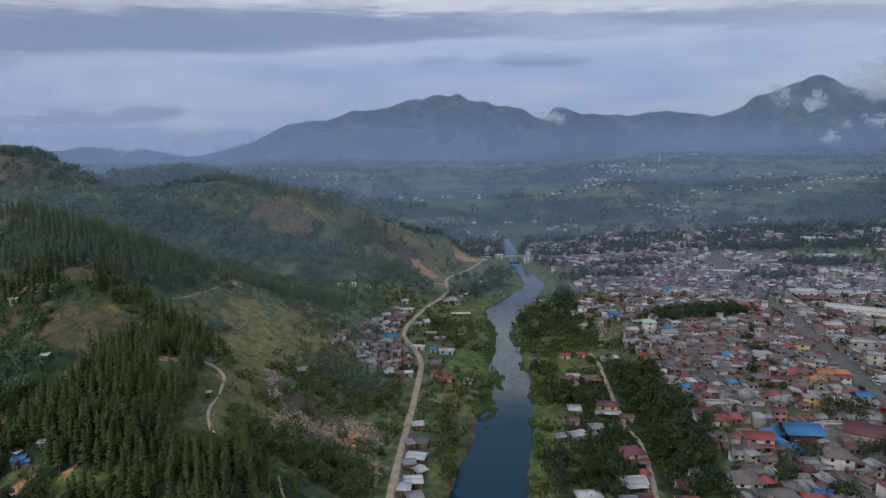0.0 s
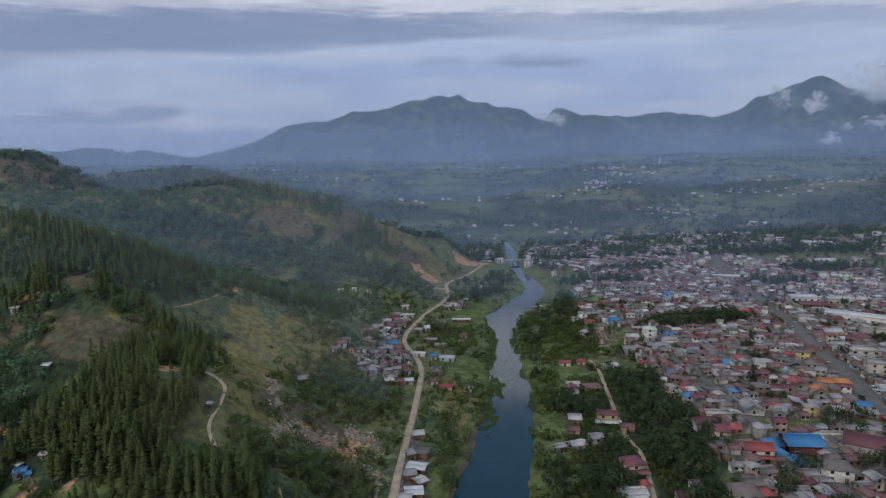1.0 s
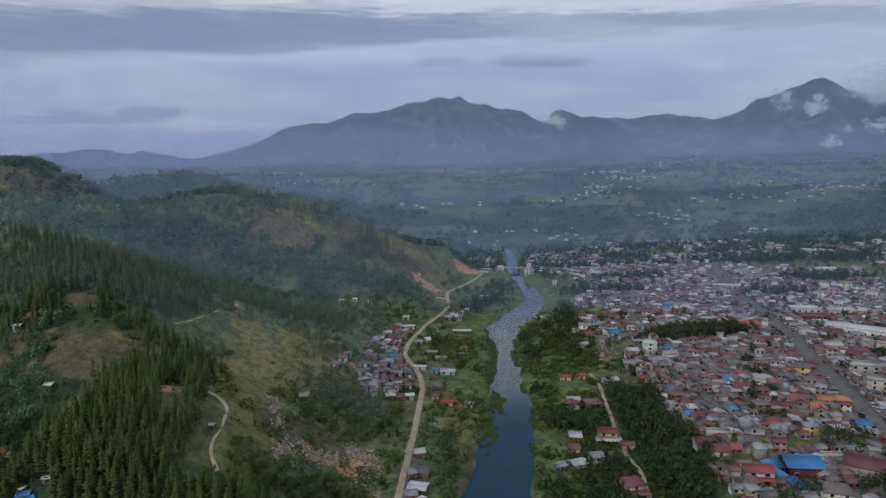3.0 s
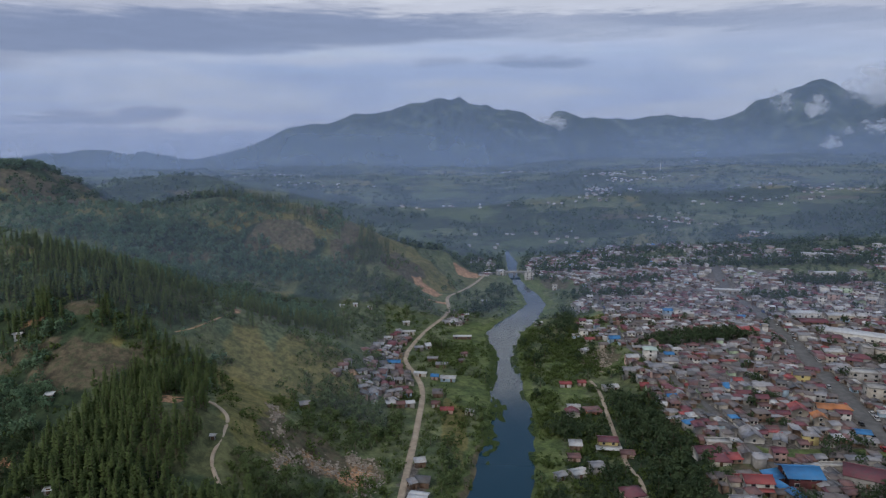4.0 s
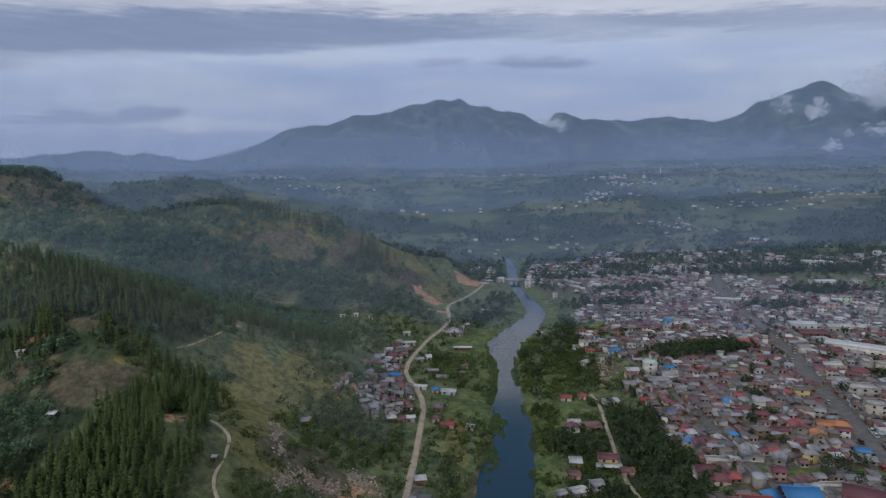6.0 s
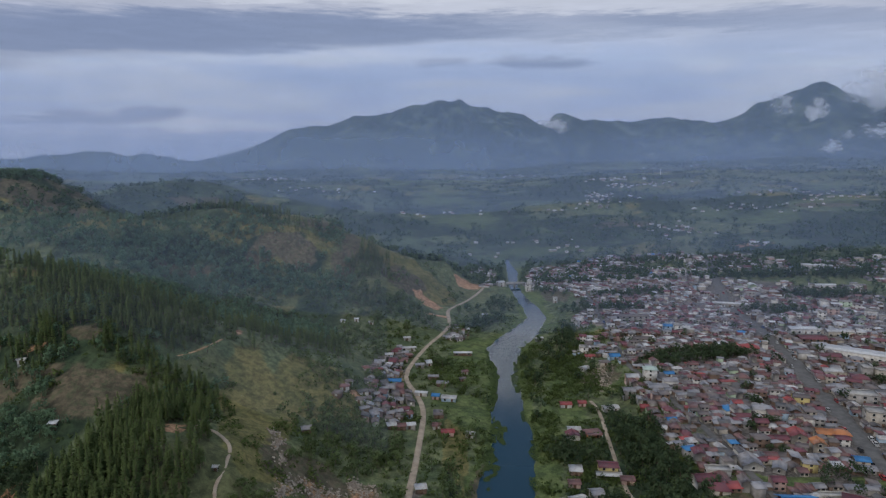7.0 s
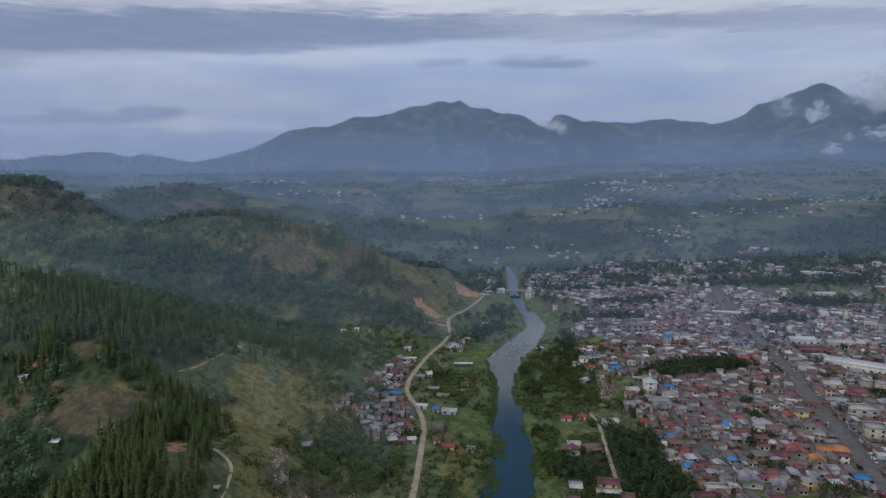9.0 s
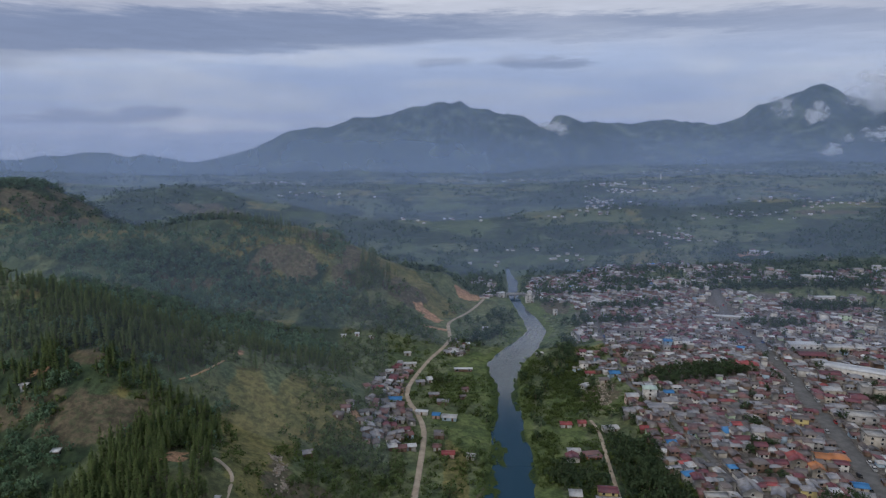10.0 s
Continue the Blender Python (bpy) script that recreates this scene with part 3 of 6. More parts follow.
# ---- haze on tinted sheets over the valley and clouds on the mountains ----
def haze_sheet_material(name, amount, top, fall, tint, patch, haze):
    m = bpy.data.materials.new(name)
    m.use_nodes = True
    t = m.node_tree
    t.nodes.clear()
    where = node(t, "ShaderNodeNewGeometry").outputs["Position"]
    z = node(t, "ShaderNodeSeparateXYZ", ((0, where),)).outputs[2]
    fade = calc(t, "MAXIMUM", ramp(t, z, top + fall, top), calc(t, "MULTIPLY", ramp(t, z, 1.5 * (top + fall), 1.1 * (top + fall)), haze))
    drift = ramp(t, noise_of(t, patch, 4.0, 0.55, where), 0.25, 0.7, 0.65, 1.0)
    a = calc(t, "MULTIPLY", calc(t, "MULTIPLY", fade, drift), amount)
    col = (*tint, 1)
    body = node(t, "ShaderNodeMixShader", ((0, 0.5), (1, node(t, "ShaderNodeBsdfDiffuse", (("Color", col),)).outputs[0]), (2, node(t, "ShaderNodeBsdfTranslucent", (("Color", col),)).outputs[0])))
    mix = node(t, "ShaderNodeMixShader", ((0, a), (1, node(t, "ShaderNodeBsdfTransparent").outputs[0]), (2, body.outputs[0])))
    node(t, "ShaderNodeOutputMaterial", (("Surface", mix.outputs[0]),))
    return m


# distance haze laid on as tinted see-through sheets, denser farther off
HAZE_SHEETS = [(275, 0.07), (500, 0.11), (800, 0.19), (1250, 0.23), (1800, 0.28), (2500, 0.36)]
for my, amount in HAZE_SHEETS:
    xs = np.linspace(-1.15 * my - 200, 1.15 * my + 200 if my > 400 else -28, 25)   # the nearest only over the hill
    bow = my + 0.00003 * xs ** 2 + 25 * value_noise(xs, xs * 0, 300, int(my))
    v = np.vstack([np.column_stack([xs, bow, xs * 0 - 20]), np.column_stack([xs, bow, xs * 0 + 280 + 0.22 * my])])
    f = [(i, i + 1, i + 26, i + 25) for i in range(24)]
    ob = new("mist", mesh_of("mist", v, f, haze_sheet_material("mist", amount, 45 + my * 0.05, 75 + my * 0.045, (0.42, 0.57, 0.92) if my > 400 else (0.48, 0.58, 0.74), 0.0025, 0.75 if my > 2000 else 0.4)))
    tagged(ob, "thin blue see-through sheet of distance haze over the valley", "mist", kind="stuff")


# ---- buildings ----
rng = random.Random(7)


def box(x0, x1, y0, y1, z0, z1):
    v = np.array([(x, y, z) for z in (z0, z1) for y in (y0, y1) for x in (x0, x1)], float)
    f = np.array([(0, 2, 1), (1, 2, 3), (4, 5, 6), (5, 7, 6), (0, 1, 4), (1, 5, 4), (2, 6, 3), (3, 6, 7), (0, 4, 2), (2, 4, 6), (1, 3, 5), (3, 7, 5)])
    return v, f


def extrude(profile, x0, x1):
    """A convex outline in (y, z), drawn out along x."""
    n = len(profile)
    v = np.array([(x, y, z) for x in (x0, x1) for y, z in profile], float)
    f = [(i, n + i, n + (i + 1) % n) for i in range(n)] + [(i, n + (i + 1) % n, (i + 1) % n) for i in range(n)]
    f += [(0, i + 1, i + 2)[::-1] for i in range(n - 2)][::-1] + [(n, n + i + 1, n + i + 2) for i in range(n - 2)]
    return v, np.array(f)


def join(*pieces):
    vs, fs, k = [], [], 0
    for v, f in pieces:
        vs.append(v)
        fs.append(f + k)
        k += len(v)
    return np.vstack(vs), np.vstack(fs)


def gable_roof(w, d, h, slope, over_hang=0.45, thick=0.16):
    y, zr, ze, x = d / 2 + over_hang, h + d / 2 * slope, h - over_hang * slope, w / 2 + over_hang
    one = extrude([(-y, ze - thick), (0, zr - thick), (0, zr), (-y, ze)], -x, x)
    two = extrude([(0, zr - thick), (y, ze - thick), (y, ze), (0, zr)], -x, x)
    cap = extrude([(-0.25, zr - 0.25 * slope), (0.25, zr - 0.25 * slope), (0, zr + 0.12)], -x - 0.03, x + 0.03)
    return join(one, two, cap)


def hip_roof(w, d, h, slope, over_hang=0.45, thick=0.18):
    x, y = w / 2 + over_hang, d / 2 + over_hang
    ze, r = h - over_hang * slope, max(w / 2 - d / 2, 0.15)
    zr = ze + y * slope
    v = [(-x, -y, ze), (x, -y, ze), (x, y, ze), (-x, y, ze), (-r, 0, zr), (r, 0, zr), (-x, -y, ze - thick), (x, -y, ze - thick), (x, y, ze - thick), (-x, y, ze - thick)]
    f = [(0, 1, 5), (0, 5, 4), (1, 2, 5), (2, 3, 4), (2, 4, 5), (3, 0, 4), (6, 8, 7), (6, 9, 8)]
    for a, b in ((0, 1), (1, 2), (2, 3), (3, 0)):
        f += [(a, a + 6, b + 6), (a, b + 6, b)]
    ridge = extrude([(-0.2, zr - 0.16), (0.2, zr - 0.16), (0, zr + 0.1)], -r - 0.1, r + 0.1)
    return join((np.array(v, float), np.array(f)), ridge)


def shed_roof(w, d, h, slope, over_hang=0.4, thick=0.14):
    x, y = w / 2 + over_hang, d / 2 + over_hang
    lo, hi = h - over_hang * slope, h + (d + over_hang) * slope
    return extrude([(-y, lo - thick), (y, hi - thick), (y, hi), (-y, lo)], -x, x)


def flat_roof(w, d, h):
    x, y = w / 2, d / 2
    deck = box(-x - 0.2, x + 0.2, -y - 0.2, y + 0.2, h - 0.1, h + 0.12)
    lips = [box(-x - 0.2, x + 0.2, s * (y + 0.1) - 0.1, s * (y + 0.1) + 0.1, h + 0.12, h + 0.7) for s in (-1, 1)]
    lips += [box(s * (x + 0.1) - 0.1, s * (x + 0.1) + 0.1, -y, y, h + 0.12, h + 0.7) for s in (-1, 1)]
    return join(deck, *lips)


def wall_body(w, d, h, roof, slope, sink=2.0):
    if roof == "gable":
        return extrude([(-d / 2, -sink), (d / 2, -sink), (d / 2, h), (0, h + d / 2 * slope - 0.1), (-d / 2, h)], -w / 2, w / 2)
    if roof == "shed":
        return extrude([(-d / 2, -sink), (d / 2, -sink), (d / 2, h + d * slope - 0.12), (-d / 2, h - 0.1)], -w / 2, w / 2)
    return box(-w / 2, w / 2, -d / 2, d / 2, -sink, h)


def roof_of(roof, w, d, h, slope, over_hang=0.45):
    if roof == "gable":
        return gable_roof(w, d, h, slope, over_hang)
    if roof == "hip":
        return hip_roof(max(w, d), min(w, d), h, slope, over_hang)
    if roof == "shed":
        return shed_roof(w, d, h, slope)
    return flat_roof(w, d, h)


def window_mesh(wide, tall):
    """The surround with its sill moulding as one body, and the pane."""
    return (mesh_of("window", *box(-wide / 2 - 0.1, wide / 2 + 0.1, -0.06, 0.05, -tall / 2 - 0.1, tall / 2 + 0.1), WALLS["white"]),
            mesh_of("pane", *box(-wide / 2, wide / 2, -0.09, 0.02, -tall / 2, tall / 2), GLASS))


WINDOW_KINDS = {k: window_mesh(*k) for k in ((1.1, 1.2), (1.6, 1.3))}
DOOR_MESH = mesh_of("door", *join(box(-0.5, 0.5, -0.06, 0.04, 0, 1.95), box(-0.6, -0.5, -0.09, 0.04, 0, 2.05), box(0.5, 0.6, -0.09, 0.04, 0, 2.05), box(-0.6, 0.6, -0.09, 0.04, 1.95, 2.05)), DOOR)
POST_MESH = mesh_of("post", *box(-0.09, 0.09, -0.09, 0.09, -1.0, 2.3), CONCRETE)
TAKEN = []   # plan circles of what already stands: x, y, radius


def free(x, y, r):
    return all((x - a) ** 2 + (y - b) ** 2 > (r + c) ** 2 for a, b, c in TAKEN)


def openings(thing, w, d, h, storeys, kind, panes):
    mesh_frame, mesh_pane = WINDOW_KINDS[kind]
    for storey in range(storeys):
        z = storey * (h / storeys) + 1.4
        for face, length, off in ((0, w, d / 2), (90, d, w / 2), (180, w, d / 2), (270, d, w / 2)):
            n = max(1, int(length / (4.2 if face in (0, 180) else 5.0)))
            if face == 180:
                continue
            for i in range(n):
                u = (i + 0.5) / n * length - length / 2
                if storey == 0 and face == 0 and i == n // 2:
                    ob = part("door", DOOR_MESH, thing)
                    ob.matrix_basis = pose(0, 0, 0, 0, 0, face) @ pose(u, -off - 0.01, 0)
                    if n > 1:
                        continue
                else:
                    ob = part("window", mesh_frame, thing)
                    ob.matrix_basis = pose(0, 0, 0, 0, 0, face) @ pose(u, -off - 0.01, z)
                    if panes:
                        part("pane", mesh_pane, ob, "dark glass pane")


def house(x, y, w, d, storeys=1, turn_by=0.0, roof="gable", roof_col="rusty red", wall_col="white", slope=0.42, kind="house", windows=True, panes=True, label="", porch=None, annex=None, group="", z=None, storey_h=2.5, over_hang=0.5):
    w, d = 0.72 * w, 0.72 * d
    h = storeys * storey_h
    if z is None:
        z = height_at(x, y)
    thing = new(kind)
    thing.matrix_world = pose(x, y, z, 0, 0, turn_by)
    words = {1: "single-storey", 2: "two-storey", 3: "three-storey", 4: "four-storey"}[storeys]
    shape = {"gable": "pitched", "hip": "hipped", "shed": "lean-to", "flat": "flat"}[roof]
    tagged(thing, label or f"{words} {wall_col}-walled {kind.replace('_', ' ')} with {shape} {roof_col} roof", kind.replace("_", " "), group)
    turned = roof == "hip" and d > w
    part("wall", mesh_of("wall", *wall_body(w, d, h, roof, slope), WALLS[wall_col]), thing)
    ob = part("roof", mesh_of("roof", *roof_of(roof, w, d, h, slope, over_hang), ROOFS[roof_col] if roof != "flat" else CONCRETE), thing)
    if turned:
        ob.matrix_basis = pose(0, 0, 0, 0, 0, 90)
    if porch:
        side, pw, pd, pcol = porch
        ob = part("porch_roof", mesh_of("porch_roof", *extrude([(-pd, 2.2), (0, 2.75), (0, 2.9), (-pd, 2.35)], -pw / 2, pw / 2), ROOFS[pcol]), thing)
        ob.matrix_basis = pose(0, 0, 0, 0, 0, side) @ pose(0, -(d / 2 if side in (0, 180) else w / 2), 0)
        for px in (-pw / 2 + 0.2, pw / 2 - 0.2):
            part("post", POST_MESH, ob).matrix_basis = pose(px, -pd + 0.25, 0)
    if annex:
        side, aw, ad, acol = annex
        holder = pose(side * (w / 2 + aw / 2 - 0.02), -0.15 * d, 0)
        part("annex_wall", mesh_of("annex_wall", *wall_body(aw, ad, 1.9, "shed", 0.12), WALLS["brown timber"]), thing).matrix_basis = holder
        part("annex_roof", mesh_of("annex_roof", *shed_roof(aw, ad, 1.9, 0.12, 0.25), ROOFS[acol]), thing).matrix_basis = holder
    if windows:
        openings(thing, w, d, h, storeys, (1.6, 1.3) if max(w, d) > 9.5 else (1.1, 1.2), panes)
    TAKEN.append((x, y, max(0.22 * (w + d), 0.4 * max(w, d) if w * d > 100 else 0)))
    return thing


# ---- buildings that stand out ----
house(126.5, 229, 10, 8, 1, -94, "shed", "blue", "maroon", 0.2, "stall", False, label="blue lean-to beside the market hall")
house(136.5, 228, 16.5, 13, 2, -4, "gable", "blue", "maroon", 0.42, "market_hall", label="large hall with a bright blue metal roof and maroon walls", over_hang=1.2)
house(117, 222, 14, 9, 2, -4, "gable", "bright red", "white", 0.5, porch=(0, 10, 2, "bright red"))
house(100, 195, 12, 10, 2, -6, "hip", "brown", "white", 0.75, porch=(0, 12, 2.2, "dark grey"))
house(138, 208, 13, 11, 2, -14, "hip", "brown", "white", 0.5, "villa", label="white two-storey villa with a brown hipped roof and terraces")
house(162, 227, 22, 15, 1, -30, "gable", "maroon", "grey", 0.5, "warehouse", storey_h=4.2)
house(125, 222, 6, 8, 1, 35, "shed", "blue", "grey", 0.2, "stall", False, label="open stall under a faded blue tin roof")
house(128, 215, 6, 7, 1, 30, "shed", "blue", "grey", 0.2, "stall", False, label="open stall under a faded blue tin roof")
house(121, 187, 7, 6, 1, -14, "gable", "blue", "pink", 0.35)
house(184, 292, 10, 9, 2, -13, "gable", "orange", "cream", 0.4, "shop", storey_h=2.3)
house(192, 291, 9, 9, 2, -13, "hip", "orange", "brown timber", 0.4, "shop", storey_h=2.3)
house(170, 290, 11, 10, 2, 77, "gable", "bright red", "cream", 0.5, storey_h=2.3)
house(175, 281, 8, 8, 2, 77, "gable", "orange", "cream", 0.5, storey_h=2.2)
house(187, 268, 8, 7, 1, -13, "gable", "blue", "cream", 0.35)
house(160, 262, 8, 6, 2, -8, "hip", "grey zinc", "yellow", 0.4, storey_h=2.3)
house(136, 266, 13, 12, 1, 82, "gable", "grey zinc", "white", 0.55, label="broad grey-roofed house with a white gable")
house(118.5, 259, 14, 6, 1, -4, "flat", "grey zinc", "white", 0.2, "workshop")
house(113, 245, 11, 9, 1, -8, "hip", "maroon", "cream", 0.5)
house(147, 262, 10, 7, 1, 60, "gable", "grey zinc", "grey", 0.35)
house(171.5, 243, 20, 5, 1, -4, "shed", "grey zinc", "grey", 0.08, "shelter", False, label="long open shelter under a flat grey roof")
house(156, 237, 16, 4, 1, -4, "flat", "grey zinc", "grey", 0.1, "shelter", False)
house(128, 381, 11, 9, 3, -8, "hip", "pale green", "white", 0.4, "office", label="three-storey white office with rows of windows and pale green roof")
house(116, 378, 10, 8, 2, 0, "gable", "pale zinc", "pink", 0.35)
house(127, 363, 16, 10, 1, 0, "gable", "grey zinc", "grey", 0.25)
house(218, 438, 16, 10, 2, -20, "hip", "bright red", "cream", 0.45, "school", label="cream two-storey school with bright red roofs")
house(209, 439, 9, 8, 2, 70, "gable", "bright red", "cream", 0.45)
house(288, 494, 33, 12, 1, -4, "gable", "white", "white", 0.22, "warehouse", storey_h=4.2)
house(311, 486, 28, 13, 1, -4, "gable", "pale zinc", "cream", 0.25, "warehouse", storey_h=4.2)
house(291, 428, 62, 18, 1, -33, "gable", "white", "white", 0.2, "warehouse", storey_h=4.6, label="long low warehouse with a white metal roof")
house(276, 462, 27, 13, 2, -6, "gable", "maroon", "brown timber", 0.3, "market_hall")
house(264, 420, 18, 11, 1, -10, "gable", "maroon", "grey", 0.3, "warehouse", storey_h=4.2)
house(222, 311, 13, 11, 3, -13, "flat", "grey zinc", "cream", 0.3, "hotel", label="four-storey cream building with flat concrete roof")
house(160, 530, 40, 10, 2, 0, "gable", "brown", "grey", 0.3, "office", label="long grey three-storey block with rows of windows")
house(199, 339, 11, 8, 2, -13, "gable", "brown", "yellow", 0.3, "shop")
house(180, 498, 9, 8, 2, -5, "gable", "blue", "pale blue", 0.35)
house(189, 498, 9, 7, 2, -5, "flat", "white", "white", 0.35)
house(149, 471, 25, 9, 1, 0, "gable", "brown", "cream", 0.3, "workshop")
house(268, 582, 42, 8, 1, -14, "gable", "white", "grey", 0.2, "warehouse", storey_h=3.6)
house(248, 391, 15, 10, 1, -10, "gable", "pale zinc", "cream", 0.3, "shop", storey_h=3.2)
house(236, 343, 22, 12, 2, -12, "flat", "grey zinc", "grey", 0.3, "office", label="grey two-storey block with flat concrete roof beside the street")
house(396, 648, 30, 9, 1, 0, "gable", "white", "white", 0.25, "warehouse", storey_h=4)
house(430, 722, 44, 9, 1, -20, "gable", "white", "white", 0.25, "warehouse", storey_h=4)
house(430, 858, 34, 10, 1, -20, "gable", "white", "white", 0.25, "warehouse", storey_h=4)
house(142, 387, 8, 7, 1, -5, "gable", "blue", "white", 0.35)
house(118, 427, 10, 8, 1, 4, "gable", "blue", "pale blue", 0.4)
house(110, 421, 9, 7, 1, 4, "hip", "brown", "cream", 0.4)
house(103, 455, 8, 8, 2, 0, "flat", "pale zinc", "white", 0.3)
house(97, 452, 7, 6, 1, 0, "flat", "pale zinc", "pale blue", 0.3)
house(114, 530, 9, 13, 2, 25, "gable", "pale zinc", "white", 0.4)
house(104, 440, 9, 6, 1, 0, "gable", "bright red", "white", 0.4)
house(96, 351, 12, 7, 1, 10, "gable", "pale zinc", "white", 0.3)
house(109, 360, 9, 9, 2, -5, "gable", "grey zinc", "grey", 0.35)
house(111, 337, 6, 6, 1, -8, "gable", "bright red", "brown timber", 0.5)
house(96, 418, 8, 7, 1, 40, "gable", "pale zinc", "white", 0.35)
# along the lane on the right bank
house(76, 279, 12, 8, 2, -6, "gable", "maroon", "yellow", 0.3, porch=(0, 12, 3.5, "pale zinc"))
house(83, 271, 8, 6, 1, -6, "gable", "rusty red", "pink", 0.35)
house(78, 319, 12, 8, 1, 8, "hip", "rusty red", "orange", 0.4, porch=(0, 8, 2, "rusty red"))
house(67, 316, 8, 9, 1, 90, "gable", "maroon", "white", 0.45)
house(69, 323, 9, 5, 1, 0, "gable", "pale zinc", "white", 0.3)
house(71, 357, 9, 6, 1, 0, "gable", "bright red", "white", 0.35)
house(81, 359, 6, 6, 1, 0, "gable", "bright red", "pink", 0.35)
house(51, 206, 12, 8, 1, 4, "hip", "pale zinc", "white", 0.35, porch=(0, 8, 2, "pale zinc"))
house(64, 203, 8, 6, 1, 0, "gable", "grey zinc", "grey", 0.3)
house(70, 203, 6, 7, 1, 0, "gable", "maroon", "brown timber", 0.3)
house(69, 215, 13, 9, 1, 6, "gable", "pale zinc", "grey", 0.35, porch=(0, 8, 2.5, "pale zinc"))
house(75, 221, 5, 5, 1, 6, "hip", "bright red", "pink", 0.5)
house(74, 233, 11, 10, 2, 10, "hip", "maroon", "pink", 0.35, porch=(0, 10, 3, "rusty red"))
house(65, 255, 7, 7, 2, 8, "gable", "grey zinc", "grey", 0.35)
house(57, 254, 9, 7, 1, 20, "gable", "pale zinc", "grey", 0.3)
house(49, 252, 6, 5, 1, 25, "gable", "grey zinc", "grey", 0.3)
house(61, 279, 8, 6, 1, -4, "shed", "pale zinc", "brown timber", 0.2)
house(58, 268, 7, 6, 1, 0, "gable", "rusty red", "pink", 0.35)
house(86, 209, 8, 9, 1, -5, "gable", "maroon", "white", 0.4)
house(83, 199, 10, 9, 1, -5, "gable", "rusty red", "white", 0.4)
house(92, 214, 6, 6, 1, 10, "gable", "brown", "cream", 0.4)
house(96, 183, 7, 6, 1, 0, "gable", "rusty red", "brown timber", 0.45)
house(106, 181, 10, 11, 2, 5, "hip", "brown", "pink", 0.4)
house(114, 179, 9, 9, 2, -10, "hip", "bright red", "cream", 0.45)
# sheds in a row beside the left bank road
for sx, sy, sw, sd, st, sc in ((-9.5, 262, 6, 4, 12, "pale zinc"), (-8, 246, 8, 5, -8, "dark grey"), (-12, 243, 4, 4, 30, "grey zinc"), (-9, 234, 9, 7, -14, "white"), (-11.5, 227, 6, 4, 12, "grey zinc"),
                               (-7.5, 224, 5, 6, 40, "pale zinc"), (-9.5, 216, 8, 7, 6, "white"), (-12.5, 209, 6, 5, -3, "pale zinc"), (-8.5, 205, 7, 5, 18, "grey zinc"), (-12, 195, 8, 5, 0, "pale zinc")):
    house(sx - 1.8, sy, sw * 1.1, sd * 1.1, 1, st, "shed" if sd < 6 else "gable", sc, "brown timber", 0.18, "shed", group="sheds beside the river road", storey_h=2.7)
# left bank hamlet
house(-33, 391, 12, 7, 1, 0, "gable", "blue", "pale blue", 0.35, label="low house with a bright blue tin roof")
house(2, 367, 12, 7, 1, -8, "gable", "pale zinc", "pale blue", 0.3, "workshop")
house(-6, 370, 6, 6, 1, -8, "gable", "blue", "pink", 0.3)
house(-15, 374, 10, 4, 1, -8, "gable", "white", "white", 0.3, "shed")
house(-20, 326, 9, 5, 1, 12, "gable", "white", "grey", 0.3)
house(1, 320, 9, 6, 1, 0, "gable", "bright red", "pink", 0.35)
house(-5, 328, 6, 6, 1, 0, "gable", "rusty red", "white", 0.35)
house(-4, 343, 8, 8, 1, 0, "shed", "brown", "brown timber", 0.1, "shed")
house(13, 318, 6, 4, 1, -20, "gable", "pale zinc", "white", 0.3)
house(-12, 431, 5, 9, 1, 15, "gable", "white", "white", 0.35)
house(-18, 425, 8, 6, 1, 10, "gable", "grey zinc", "grey", 0.3)
house(13, 452, 18, 4, 1, 0, "gable", "white", "brown timber", 0.3, "shed")
house(13, 412, 5, 5, 1, 20, "gable", "rusty red", "cream", 0.4)
house(11, 399, 5, 4, 1, 20, "gable", "brown", "brown timber", 0.4)
house(-28, 458, 16, 6, 1, 6, "gable", "pale zinc", "white", 0.3)
house(-8, 403, 9, 5, 1, 0, "gable", "grey zinc", "brown timber", 0.3)
house(-2, 390, 10, 4, 1, -6, "shed", "grey zinc", "brown timber", 0.2, "shed")
house(-30, 480, 7, 5, 1, 10, "gable", "pale zinc", "white", 0.35)
house(5, 500, 9, 5, 1, 30, "gable", "grey zinc", "grey", 0.35)
house(9, 512, 8, 6, 1, 30, "gable", "brown", "grey", 0.35)
house(10, 525, 7, 5, 1, 20, "gable", "pale zinc", "white", 0.35)
house(36, 560, 6, 5, 1, 0, "gable", "white", "white", 0.35)
house(-82, 494, 5, 3, 1, 0, "gable", "white", "white", 0.3)
house(-72, 500, 4.5, 3.5, 1, 0, "gable", "white", "white", 0.3)
house(-60, 497, 5, 3, 1, 10, "gable", "pale zinc", "white", 0.3)
# huts on the hill
house(-67, 287, 6, 5, 1, 20, "gable", "grey zinc", "brown timber", 0.5, "hut", label="small timber hut with a grey tin roof")
house(-160, 244, 4, 3, 1, 5, "shed", "white", "brown timber", 0.2, "hut")
house(-136, 189, 5, 4, 1, 20, "shed", "blue", "grey", 0.15, "hut", label="low hut under a blue tarpaulin roof", storey_h=1.7)
house(-130, 193, 4, 2.5, 1, 10, "shed", "white", "grey", 0.15, "hut", storey_h=1.6)
house(-139, 193, 3.2, 2.4, 1, -25, "shed", "white", "grey", 0.12, "hut", windows=False, storey_h=1.5)
house(-132.5, 187, 2.6, 2.2, 1, 40, "shed", "blue", "grey", 0.12, "hut", windows=False, label="small stall under a blue tarpaulin", storey_h=1.5)
